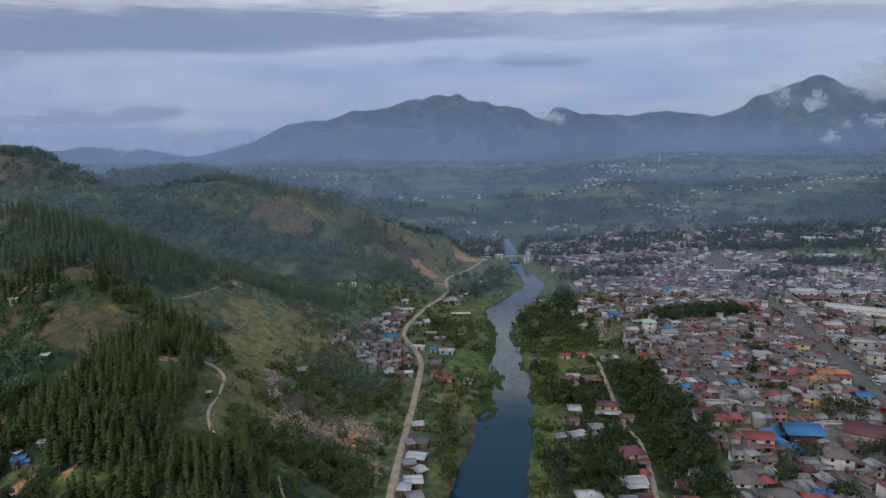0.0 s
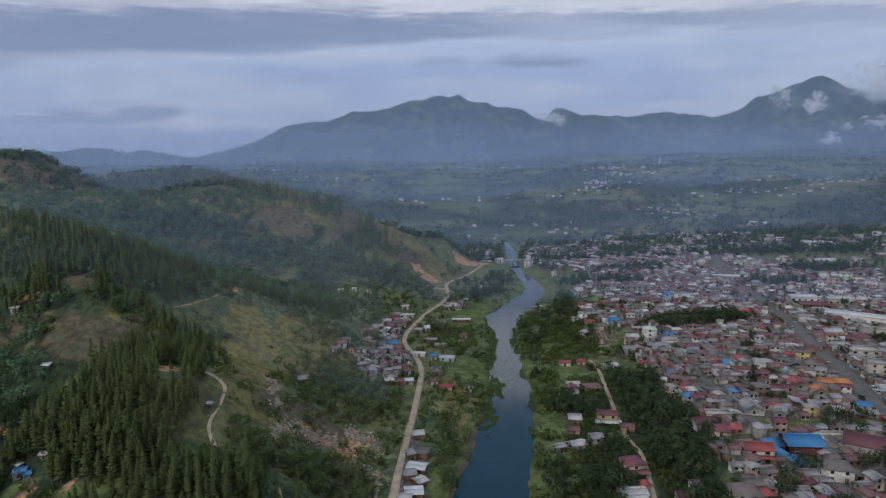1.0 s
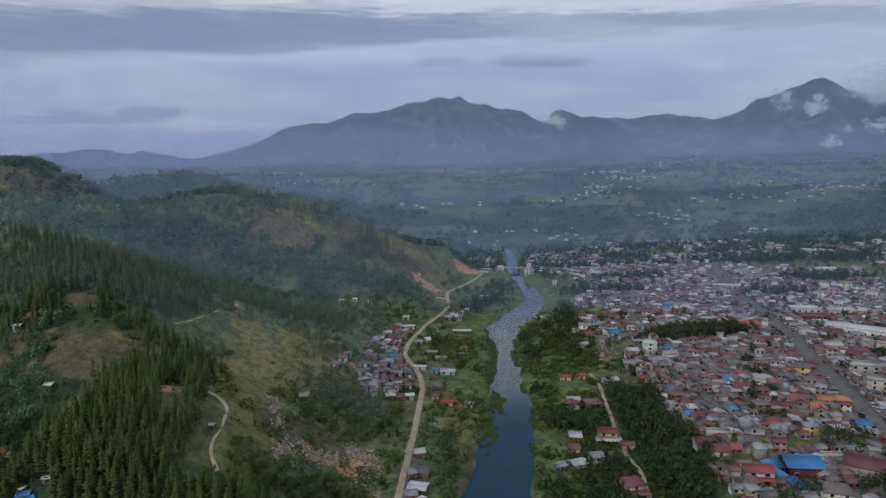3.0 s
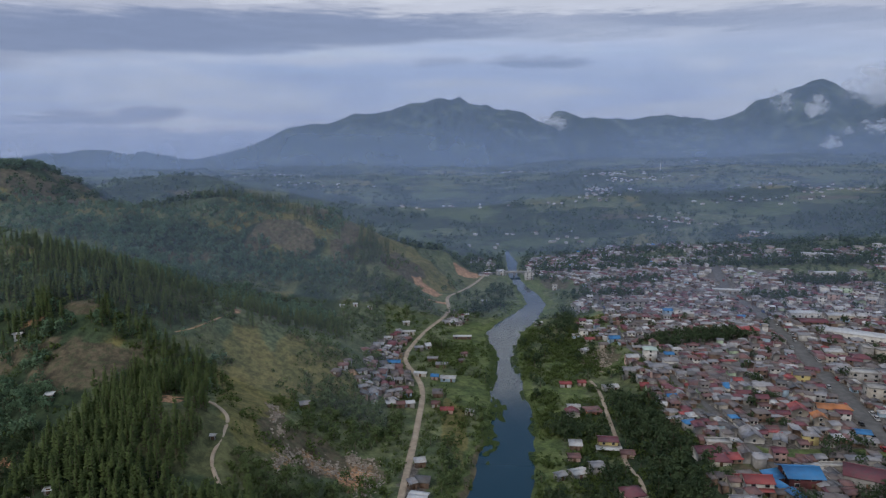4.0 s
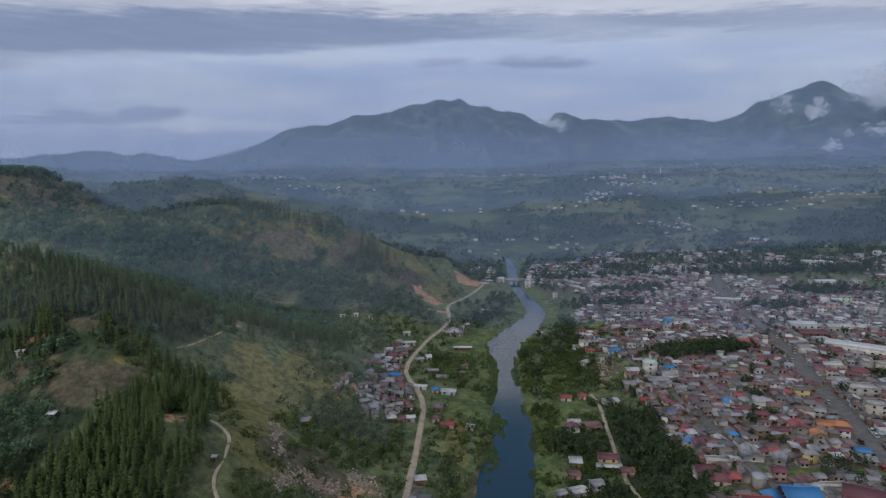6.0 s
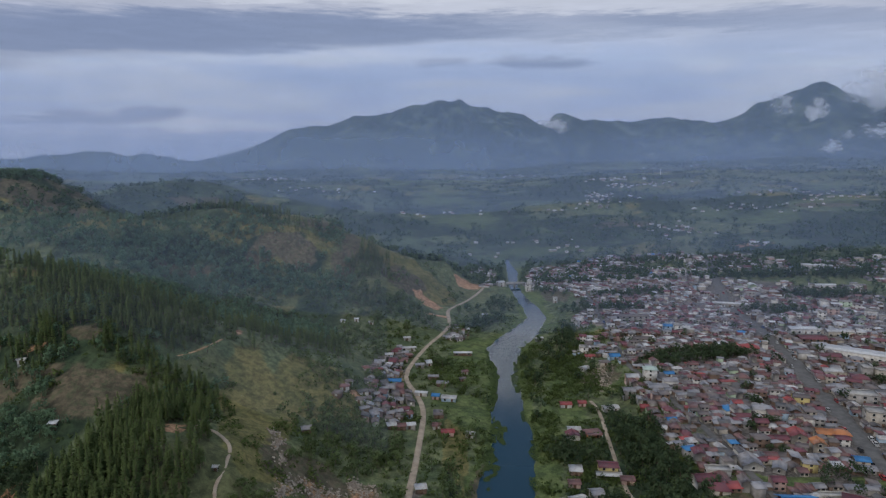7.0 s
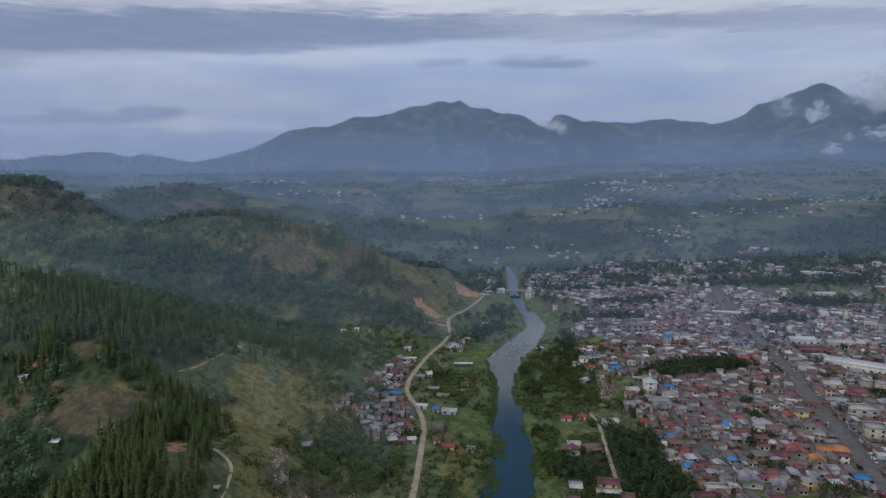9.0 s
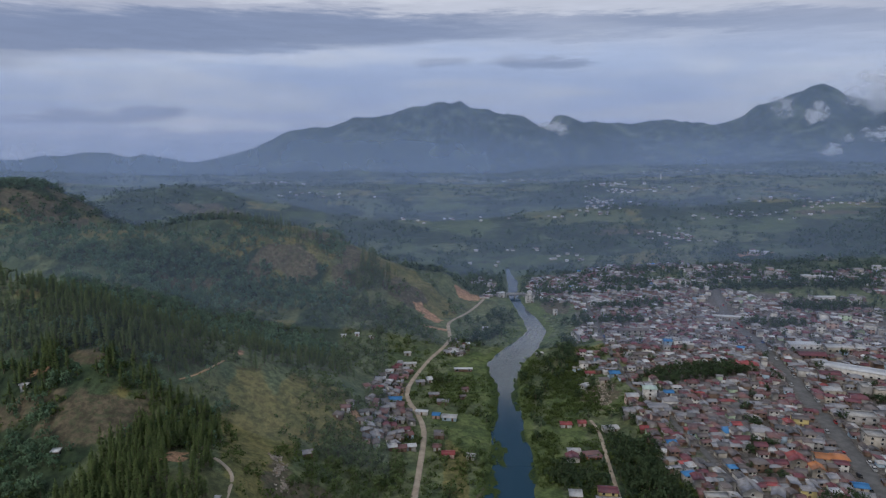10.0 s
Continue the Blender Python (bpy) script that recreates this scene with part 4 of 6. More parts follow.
house(-86, 221, 2.0, 1.8, 1, 0, "gable", "pale zinc", "white", 0.4, "hut", z=height_at(-84, 220))
house(-195, 280, 4.5, 3, 1, 10, "gable", "pale zinc", "white", 0.3, "hut")
# at the head of the reach
house(91, 668, 12, 12, 3, 0, "flat", "white", "white", 0.3, "office", label="white three-storey building beside the bridge")
house(91, 668, 6, 6, 1, 0, "hip", "pale zinc", "white", 0.6, "turret", z=height_at(91, 668) + 9.1, windows=False)
house(109, 612, 6, 5, 2, 0, "flat", "white", "white", 0.3)
house(62, 690, 10, 8, 2, 20, "gable", "white", "white", 0.3)
house(75, 490, 8, 5, 1, 20, "gable", "pale zinc", "grey", 0.3)

# ---- the rest of the town ----
ROOF_MIX = ["rusty red"] * 10 + ["maroon"] * 7 + ["brown"] * 12 + ["grey zinc"] * 9 + ["pale zinc"] * 2 + ["dark grey"] * 5 + ["bright red"]
FAR_MIX = ["brown"] * 9 + ["grey zinc"] * 8 + ["pale zinc"] * 5 + ["rusty red"] * 6 + ["maroon"] * 4 + ["dark grey"] * 3 + ["white"]
WALL_MIX = ["white"] * 8 + ["cream"] * 5 + ["grey"] * 7 + ["brown timber"] * 6 + ["pink"] * 2 + ["pale green", "pale blue"]
GROVES = [(176, 428, 44, 17, 18), (200, 427, 22, 7, 12), (133, 253, 10, 7, 0), (155, 252, 15, 6, 0), (122, 238, 9, 4, 0), (172, 254, 14, 6, 0), (117, 503, 15, 16, 0), (177, 628, 34, 13, 0), (390, 622, 60, 11, 0), (360, 697, 50, 13, 0), (167, 312, 9, 4, 0), (155, 279, 7, 5, 0), (267, 372, 9, 8, 0), (108, 632, 26, 34, 0), (150, 570, 32, 12, 0), (300, 560, 30, 16, 0), (210, 640, 22, 12, 0), (310, 345, 14, 12, 0),
          (370, 620, 36, 16, 0), (215, 738, 26, 12, 0), (330, 748, 36, 12, 0), (440, 690, 50, 16, 0), (120, 470, 9, 9, 0), (104, 402, 14, 24, 0), (152, 300, 6, 6, 0), (176, 338, 7, 5, 0), (160, 212, 10, 16, -40)]


def in_spots(x, y, spots, grow=1.0):
    for cx, cy, rx, ry, turn_by in spots:
        c, s = math.cos(radians(turn_by)), math.sin(radians(turn_by))
        u, v = ((x - cx) * c + (y - cy) * s) / (rx * grow), (-(x - cx) * s + (y - cy) * c) / (ry * grow)
        if u * u + v * v < 1:
            return True
    return False


WEDGE_Y, WEDGE_X = [150, 186, 202, 227, 257, 296, 344, 372], [96, 98, 103, 105, 111, 112, 112, 114]
STUFF_HOUSES = {}


def stuff_house(x, y, w, d, storeys, turn_by, roof, roof_col, wall_col, slope, z):
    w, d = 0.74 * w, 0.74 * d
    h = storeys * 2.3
    m = np.array(pose(x, y, z, 0, 0, turn_by))
    pieces = [(wall_body(w, d, h, roof, slope), WALLS[wall_col]), (roof_of(roof, w, d, h, slope), ROOFS[roof_col] if roof != "flat" else CONCRETE)]
    if y < 620:
        panes = [box(u - 0.6, u + 0.6, -d / 2 - 0.07, -d / 2 + 0.02, s * 2.5 + 0.8, s * 2.5 + 1.8) for s in range(storeys) for u in (-w / 4, w / 4)]
        pieces.append((join(*panes), GLASS))
    if y < 520 and rng.random() < 0.6:
        aw, ad, side = rng.uniform(1.6, 3.0), rng.uniform(2.5, 4.0), rng.choice((-1, 1))
        put = np.array((side * (w / 2 + aw / 2 - 0.02), -0.15 * d, 0))
        for shape, mat in ((wall_body(aw, ad, 1.9, "shed", 0.12), WALLS["brown timber"]), (shed_roof(aw, ad, 1.9, 0.12, 0.25), ROOFS[rng.choice(ROOF_MIX)])):
            pieces.append(((shape[0] + put, shape[1]), mat))
    for (v, f), mat in pieces:
        rec = STUFF_HOUSES.setdefault(mat.name, [mat, [], [], 0])
        rec[1].append(v @ m[:3, :3].T + m[:3, 3])
        rec[2].append(f + rec[3])
        rec[3] += len(v)


def street_turn(x, y):
    a = np.interp(y, [150, 380, 520, 800], [2, 4, -6, -8])
    b = -13.0
    return float(a + (b - a) * smooth((x - 130) / 90))


candidates = []
for j, yy in enumerate(np.arange(160, 830, 4.5)):
    for i, xx in enumerate(np.arange(60, 640, 4.8)):
        x = xx + rng.uniform(-1.3, 1.3) + (4 if j % 2 else 0) * 0.5
        y = yy + rng.uniform(-1.2, 1.2)
        left_edge = np.interp(y, WEDGE_Y, WEDGE_X) if y < 372 else np.interp(y, [372, 400, 440, 480, 540, 600, 650, 690, 760], [122, 124, 112, 106, 112, 140, 125, 96, 104])
        if x < left_edge or in_spots(x, y, GROVES):
            continue
        right_edge = np.interp(y, [160, 300, 420, 480, 560, 700, 830], [260, 360, 460, 520, 560, 600, 640])
        if x > right_edge:
            continue
        thin = float(fbm(np.array([x]), np.array([y]), 70, 77, 3)[0])
        keep_at = np.interp(y, [400, 470, 560, 640, 700, 760, 830], [1.0, 0.6, 0.42, 0.34, 0.26, 0.12, -0.15])
        if x > 270:
            keep_at = min(keep_at, 0.22)
        if thin > keep_at:
            continue
        candidates.append((x, y))
xs, ys = np.array([c[0] for c in candidates]), np.array([c[1] for c in candidates])
room, _ = road_near(xs, ys)
levels = height(xs, ys)
made = 0
for (x, y), gap, z in zip(candidates, room, levels):
    big_one = rng.random() < (0.07 if x < np.interp(y, [160, 800], [190, 320]) else 0.3)
    w, d = (rng.uniform(9, 13), rng.uniform(6.5, 9)) if big_one else (rng.uniform(5.0, 8.4), rng.uniform(4.4, 6.6))
    if gap < 0.3 * d or not free(x, y, 0.165 * (w + d)):
        continue
    if rng.random() < 0.03:
        continue
    turn_by = street_turn(x, y) + rng.choice((0, 0, 90, 90, 180)) + rng.gauss(0, 6)
    storeys = rng.choice((1, 1, 1, 1, 1, 1, 1, 2)) if not big_one else rng.choice((1, 1, 1, 2, 2, 2, 3) if x > 250 else (1, 1, 1, 2))
    roof = rng.choice(("gable", "gable", "gable", "hip", "hip", "shed")) if storeys < 3 else "flat"
    cols = (rng.choice(ROOF_MIX if y < 420 else FAR_MIX), rng.choice(WALL_MIX))
    if rng.random() < 0.006:
        cols = ("blue", cols[1])
    slope = rng.uniform(0.28, 0.5) if roof != "shed" else 0.15
    if y < 385 and x < 300 and made < 200:
        made += 1
        porch = (rng.choice((0, 90)), w * 0.7, rng.uniform(1.2, 2.2), rng.choice(ROOF_MIX)) if rng.random() < 0.5 else None
        house(x, y, w, d, storeys, turn_by, roof, *cols, slope, panes=y < 300, windows=y < 330, porch=porch, annex=(rng.choice((-1, 1)), rng.uniform(1.6, 3.0), rng.uniform(2.5, 4.0), rng.choice(ROOF_MIX)) if rng.random() < 0.5 else None, group="tin-roofed town houses", z=float(z), storey_h=2.25, over_hang=rng.uniform(0.5, 0.9))
    else:
        stuff_house(x, y, w, d, storeys, turn_by, roof, *cols, slope, float(z))
        TAKEN.append((x, y, 0.16 * (w + d)))
# hamlet on the left bank
for k in range(900):
    x, y = rng.uniform(-60, -18), rng.uniform(318, 470)
    inside = (395 < y < 462 and -54 + 0.3 * (y - 395) < x < np.interp(y, ROAD_Y, ROAD_X) - 6) or (322 < y < 380 and -48 < x < -21) or (330 < y < 360 and -75 < x < -55 and rng.random() < 0.1)
    w, d = rng.uniform(5.5, 8.5), rng.uniform(5, 7)
    if not inside or not free(x, y, 0.2 * (w + d)) or road_near(np.array([x]), np.array([y]))[0][0] < 0.5 * d:
        continue
    house(x, y, w * 0.92, d * 0.92, 1, rng.choice((0, 90, 20, 110)) + rng.gauss(0, 6), rng.choice(("gable", "gable", "hip", "shed")), rng.choice(["rusty red"] * 5 + ["maroon"] * 3 + ["brown"] * 9 + ["grey zinc"] * 8 + ["pale zinc"] * 2 + ["dark grey"] * 3 + ["bright red"]), rng.choice(WALL_MIX + ["pink"] * 5 + ["white"] * 4), 0.35, panes=False, group="hamlet houses on the left bank", storey_h=2.5)
# villages of the far plain
for cx, cy, rx, ry, count in ((449, 1500, 110, 40, 26), (368, 992, 40, 60, 26), (134, 975, 60, 12, 7), (390, 752, 26, 9, 22), (452, 712, 50, 10, 26), (500, 694, 40, 8, 16), (212, 820, 22, 6, 14), (240, 750, 26, 7, 22), (250, 800, 70, 14, 26), (430, 870, 26, 10, 4), (560, 1150, 130, 60, 20), (720, 1250, 160, 60, 26),
                              (300, 1250, 120, 90, 16), (-300, 1500, 90, 40, 16), (60, 880, 40, 12, 4), (150, 2000, 200, 120, 18), (700, 2000, 300, 150, 20), (-10, 1250, 120, 60, 10), (900, 1050, 120, 60, 24), (40, 760, 10, 22, 12), (105, 735, 9, 8, 8), (140, 735, 34, 9, 34), (165, 760, 30, 8, 16), (55, 745, 10, 8, 8), (170, 905, 30, 30, 8), (125, 716, 34, 10, 40), (112, 700, 12, 8, 14), (58, 716, 7, 12, 16), (50, 694, 6, 10, 10), (200, 724, 40, 12, 36), (11, 512, 6, 14, 12), (6, 490, 5, 8, 8), (-520, 1850, 70, 130, 50), (330, 1330, 30, 90, 24), (420, 1620, 60, 30, 30)):
    for k in range(int(count * 1.1)):
        x, y = rng.gauss(cx, rx * 0.55), rng.gauss(cy, ry * 0.55)
        if river_depth(np.array([x]), np.array([y]))[0] > -6 and y < 900:
            continue
        grow = 0.75 + max(0, y - 900) / 2600
        stuff_house(x, y, rng.uniform(6, 11) * grow, rng.uniform(5, 7), 1, rng.uniform(-25, 25), rng.choice(("gable", "hip")), rng.choice(FAR_MIX + ["white"] * 4 + ["pale zinc"] * 6), rng.choice(("white", "white", "cream")), 0.35, height_at(x, y))
for name, (mat, vs, fs, _) in STUFF_HOUSES.items():
    tagged(new("distant_houses", mesh_of("distant_houses", np.vstack(vs), np.vstack(fs), mat)), "crowded tin-roofed houses in the farther town", "houses", kind="stuff")


# ---- trees ----
def tube(path, radii, sides=5):
    v, f = [], []
    for (x, y, z), r in zip(path, radii):
        v += [(x + r * math.cos(2 * math.pi * k / sides), y + r * math.sin(2 * math.pi * k / sides), z) for k in range(sides)]
    for i in range(len(path) - 1):
        for k in range(sides):
            a, b = i * sides + k, i * sides + (k + 1) % sides
            f += [(a, b, b + sides), (a, b + sides, a + sides)]
    return np.array(v, float), np.array(f)


def pine(seed, tall=15.0, whorls=11, per=7, twigs=True):
    r = random.Random(seed)
    lean = (r.uniform(-0.3, 0.3), r.uniform(-0.3, 0.3))
    path = [(lean[0] * t, lean[1] * t, t * tall * 0.97 - 0.6) for t in (0, 0.3, 0.6, 0.85, 1)]
    wood = [tube(path, [0.24, 0.19, 0.13, 0.07, 0.03])]
    verts, faces = [], []
    for i in range(whorls):
        t = 0.24 + 0.76 * i / (whorls - 0.4)
        reach = (3.0 * (1 - t) ** 0.8 + 0.4) * r.uniform(0.8, 1.15)
        z = t * tall
        for k in range(per if t < 0.85 else 4):
            if r.random() < 0.1:
                continue
            z = t * tall + r.uniform(-0.5, 0.5) * tall * 0.76 / whorls
            a = 2 * math.pi * (k + r.uniform(-0.35, 0.35)) / per + i * 0.7
            L = reach * r.uniform(0.65, 1.15)
            dx, dy = math.cos(a), math.sin(a)
            sag = 0.05 * L + r.uniform(-0.3, 0.5)
            wide = 0.27 * L + 0.16
            base = len(verts)
            cx, cy = lean[0] * t, lean[1] * t
            verts += [(cx, cy, z + 0.1), (cx + dx * L * 0.6 - dy * wide, cy + dy * L * 0.6 + dx * wide, z + sag * 0.5 + r.uniform(-0.2, 0.1)), (cx + dx * L, cy + dy * L, z + sag + 0.25),
                      (cx + dx * L * 0.6 + dy * wide, cy + dy * L * 0.6 - dx * wide, z + sag * 0.5 + r.uniform(-0.2, 0.1)), (cx + dx * L * 0.55, cy + dy * L * 0.55, z + 0.55 + sag * 0.4)]
            faces += [(base, base + 4, base + 1), (base + 1, base + 4, base + 2), (base, base + 3, base + 4), (base + 3, base + 2, base + 4)]
            if twigs and i % 2 == 0 and k % 2 == 0:
                wood.append(tube([(cx, cy, z - 0.1), (cx + dx * L * 0.5, cy + dy * L * 0.5, z + sag * 0.4)], [0.05, 0.02], 3))
    base = len(verts)
    verts += [(lean[0], lean[1], tall + 0.7), (lean[0] + 0.3, lean[1], tall - 0.7), (lean[0] - 0.2, lean[1] + 0.3, tall - 0.7), (lean[0] - 0.2, lean[1] - 0.3, tall - 0.7)]
    faces += [(base, base + 1, base + 2), (base, base + 2, base + 3), (base, base + 3, base + 1)]
    verts = np.array(verts, float)
    out = np.column_stack([verts[:, :2] - np.outer(verts[:, 2] / tall, lean), 0.55 + 0.5 * np.clip(verts[:, 2] / tall, 0, 1)])
    out += np.array([[r.gauss(0, 0.22) for _ in range(3)] for _ in range(len(verts))])
    return join(*wood), (verts, np.array(faces), out / np.linalg.norm(out, axis=1)[:, None])


def broadleaf(seed, tall=9.0, wide=4.0, clumps=62, per=8, leaf=0.44, limbs=5, sides=5):
    r = random.Random(seed)
    wood = [tube([(0, 0, -0.6), (0.1, 0, tall * 0.3), (0.15, 0.1, tall * 0.6), (0.1, 0.1, tall * 0.85)], [0.26, 0.2, 0.13, 0.05], sides)]
    tips = []
    for k in range(limbs):
        a, z0 = 2 * math.pi * (k + r.uniform(-0.3, 0.3)) / limbs, tall * r.uniform(0.25, 0.5)
        L = wide * r.uniform(0.55, 0.9)
        tip = (L * math.cos(a), L * math.sin(a), z0 + tall * r.uniform(0.15, 0.42))
        tips.append(tip)
        wood.append(tube([(0.1, 0, z0), (tip[0] * 0.55, tip[1] * 0.55, z0 * 0.4 + tip[2] * 0.6), tip], [0.12, 0.08, 0.03], min(4, sides)))
    lobes = [(*t, wide * r.uniform(0.36, 0.55)) for t in tips] + [(r.uniform(-0.6, 0.6), r.uniform(-0.6, 0.6), tall * 0.82, wide * 0.55), (0, 0, tall * 0.6, wide * 0.7), (0.3, 0.2, tall * 0.42, wide * 0.7)]
    verts, faces, outs = [], [], []
    for i in range(clumps):
        lx, ly, lz, lr = lobes[i % len(lobes)]
        while True:
            u = [r.uniform(-1, 1) for _ in range(3)]
            q = math.sqrt(sum(c * c for c in u))
            if 0.3 < q < 1:
                break
        s = lr * r.uniform(0.75, 1.05) / q
        c = Vector((lx + u[0] * s, ly + u[1] * s, lz + u[2] * s * 0.8))
        for j in range(per):
            p = c + Vector([r.gauss(0, 0.42 * leaf + 0.2) for _ in range(3)])
            n = Vector((u[0] + r.gauss(0, 0.6), u[1] + r.gauss(0, 0.6), u[2] + 0.5 + r.gauss(0, 0.6))).normalized()
            e = n.orthogonal().normalized()
            e = Matrix.Rotation(r.uniform(0, 6.28), 3, n) @ e
            g = n.cross(e)
            size = leaf * r.uniform(0.6, 1.2)
            base = len(verts)
            verts += [tuple(p + e * size), tuple(p + g * size * 0.8 + n * 0.1), tuple(p - e * size * 0.8), tuple(p - g * size * 0.8 + n * 0.1)]
            faces += [(base, base + 1, base + 2), (base, base + 2, base + 3)]
            o = Vector((u[0], u[1], u[2])) / q + 0.7 * Vector((p.x / wide, p.y / wide, (p.z - 0.5 * tall) / (0.5 * tall))) + Vector((r.gauss(0, 0.16), r.gauss(0, 0.16), 0.35 + r.gauss(0, 0.16)))
            outs += [tuple(o.normalized())] * 4
    return join(*wood), (np.array(verts, float), np.array(faces), np.array(outs))


def crown_mesh(name, crown, mat, tone=None):
    """A crown with the outward direction and the tone of each of its leaves."""
    v, f, out = crown
    face_n = np.cross(v[f[:, 1]] - v[f[:, 0]], v[f[:, 2]] - v[f[:, 0]])
    inward = (face_n * out[f].mean(1)).sum(1) < 0
    f = np.where(inward[:, None], f[:, ::-1], f)
    me = mesh_of(name, v, f, mat, True)
    me.normals_split_custom_set_from_vertices(out / np.linalg.norm(out, axis=1)[:, None])
    if tone is not None:
        me.attributes.new("tone", "FLOAT", "POINT").data.foreach_set("value", tone.astype(np.float32))
    return me


PINES = [pine(s) for s in (1, 2, 3, 4)]
SLOPE_PINES = [pine(s, twigs=False) for s in (1, 2, 3, 4)]
FAR_PINES = [pine(s, whorls=9, per=6, twigs=False) for s in (5, 6, 7)]
BROADS = [broadleaf(11), broadleaf(12, 10, 3.6), broadleaf(13, 7.5, 4.4), broadleaf(14, 8.5, 3.4)]
FAR_BROADS = [broadleaf(s, tall, wide, 28, 4, 0.72, 1, 3) for s, tall, wide in ((21, 9, 4), (22, 8, 4.4), (23, 10, 3.6), (24, 7, 3.6))]
CLUMPS = [broadleaf(s, 6, 4.4, 9, 2, 1.7, 3)[1] for s in (31, 32, 33)]
BUSHES = [broadleaf(s, 2.2, 1.7, 8, 3, 0.6, 3)[1] for s in (41, 42, 43)]

# where they grow: centre x, y, half sizes, turn, spacing
PINE_SPOTS = [(-178, 312, 34, 22, -10, 5.5), (-215, 330, 34, 16, 0, 6), (-140, 330, 22, 22, 0, 6), (-190, 282, 16, 12, 0, 5.5), (-92, 178, 24, 13, 0, 3.7), (-118, 186, 20, 12, 0, 3.8), (-152, 306, 20, 8, 0, 4.6), (-148, 286, 14, 10, 0, 5), (-112, 345, 12, 14, 0, 6), (-190, 285, 14, 5, 0, 4.5), (-168, 300, 14, 6, 0, 4.8), (-113, 226, 24, 46, 18, 3.5), (-128, 205, 22, 26, 0, 3.7), (-60, 174, 17, 20, 0, 4.0), (-66, 176, 12, 13, 0, 4.1), (-118, 268, 18, 26, 10, 4.3), (-145, 318, 24, 16, -30, 5.5), (-190, 338, 44, 16, -10, 5.6),
              (-235, 345, 40, 18, 0, 8.5), (-105, 372, 22, 18, -40, 5.5), (-82, 412, 18, 30, 30, 5.5), (-150, 350, 26, 14, 0, 6), (-200, 300, 26, 14, 10, 6.5), (-76, 602, 24, 27, 10, 4.4), (-130, 400, 30, 18, -20, 7), (-178, 318, 30, 10, -10, 5.6), (-215, 312, 24, 12, 0, 6.5), (-165, 292, 14, 9, 0, 6), (-190, 300, 14, 8, 0, 6)]
CREST_SPOTS = [(-205, 664, 100, 17, -31, 6.0), (-82, 636, 44, 8, -25, 6.0), (-290, 650, 60, 22, 0, 13), (-30, 668, 40, 9, 10, 10), (-330, 665, 60, 26, 0, 14), (-150, 640, 60, 14, 0, 14)]
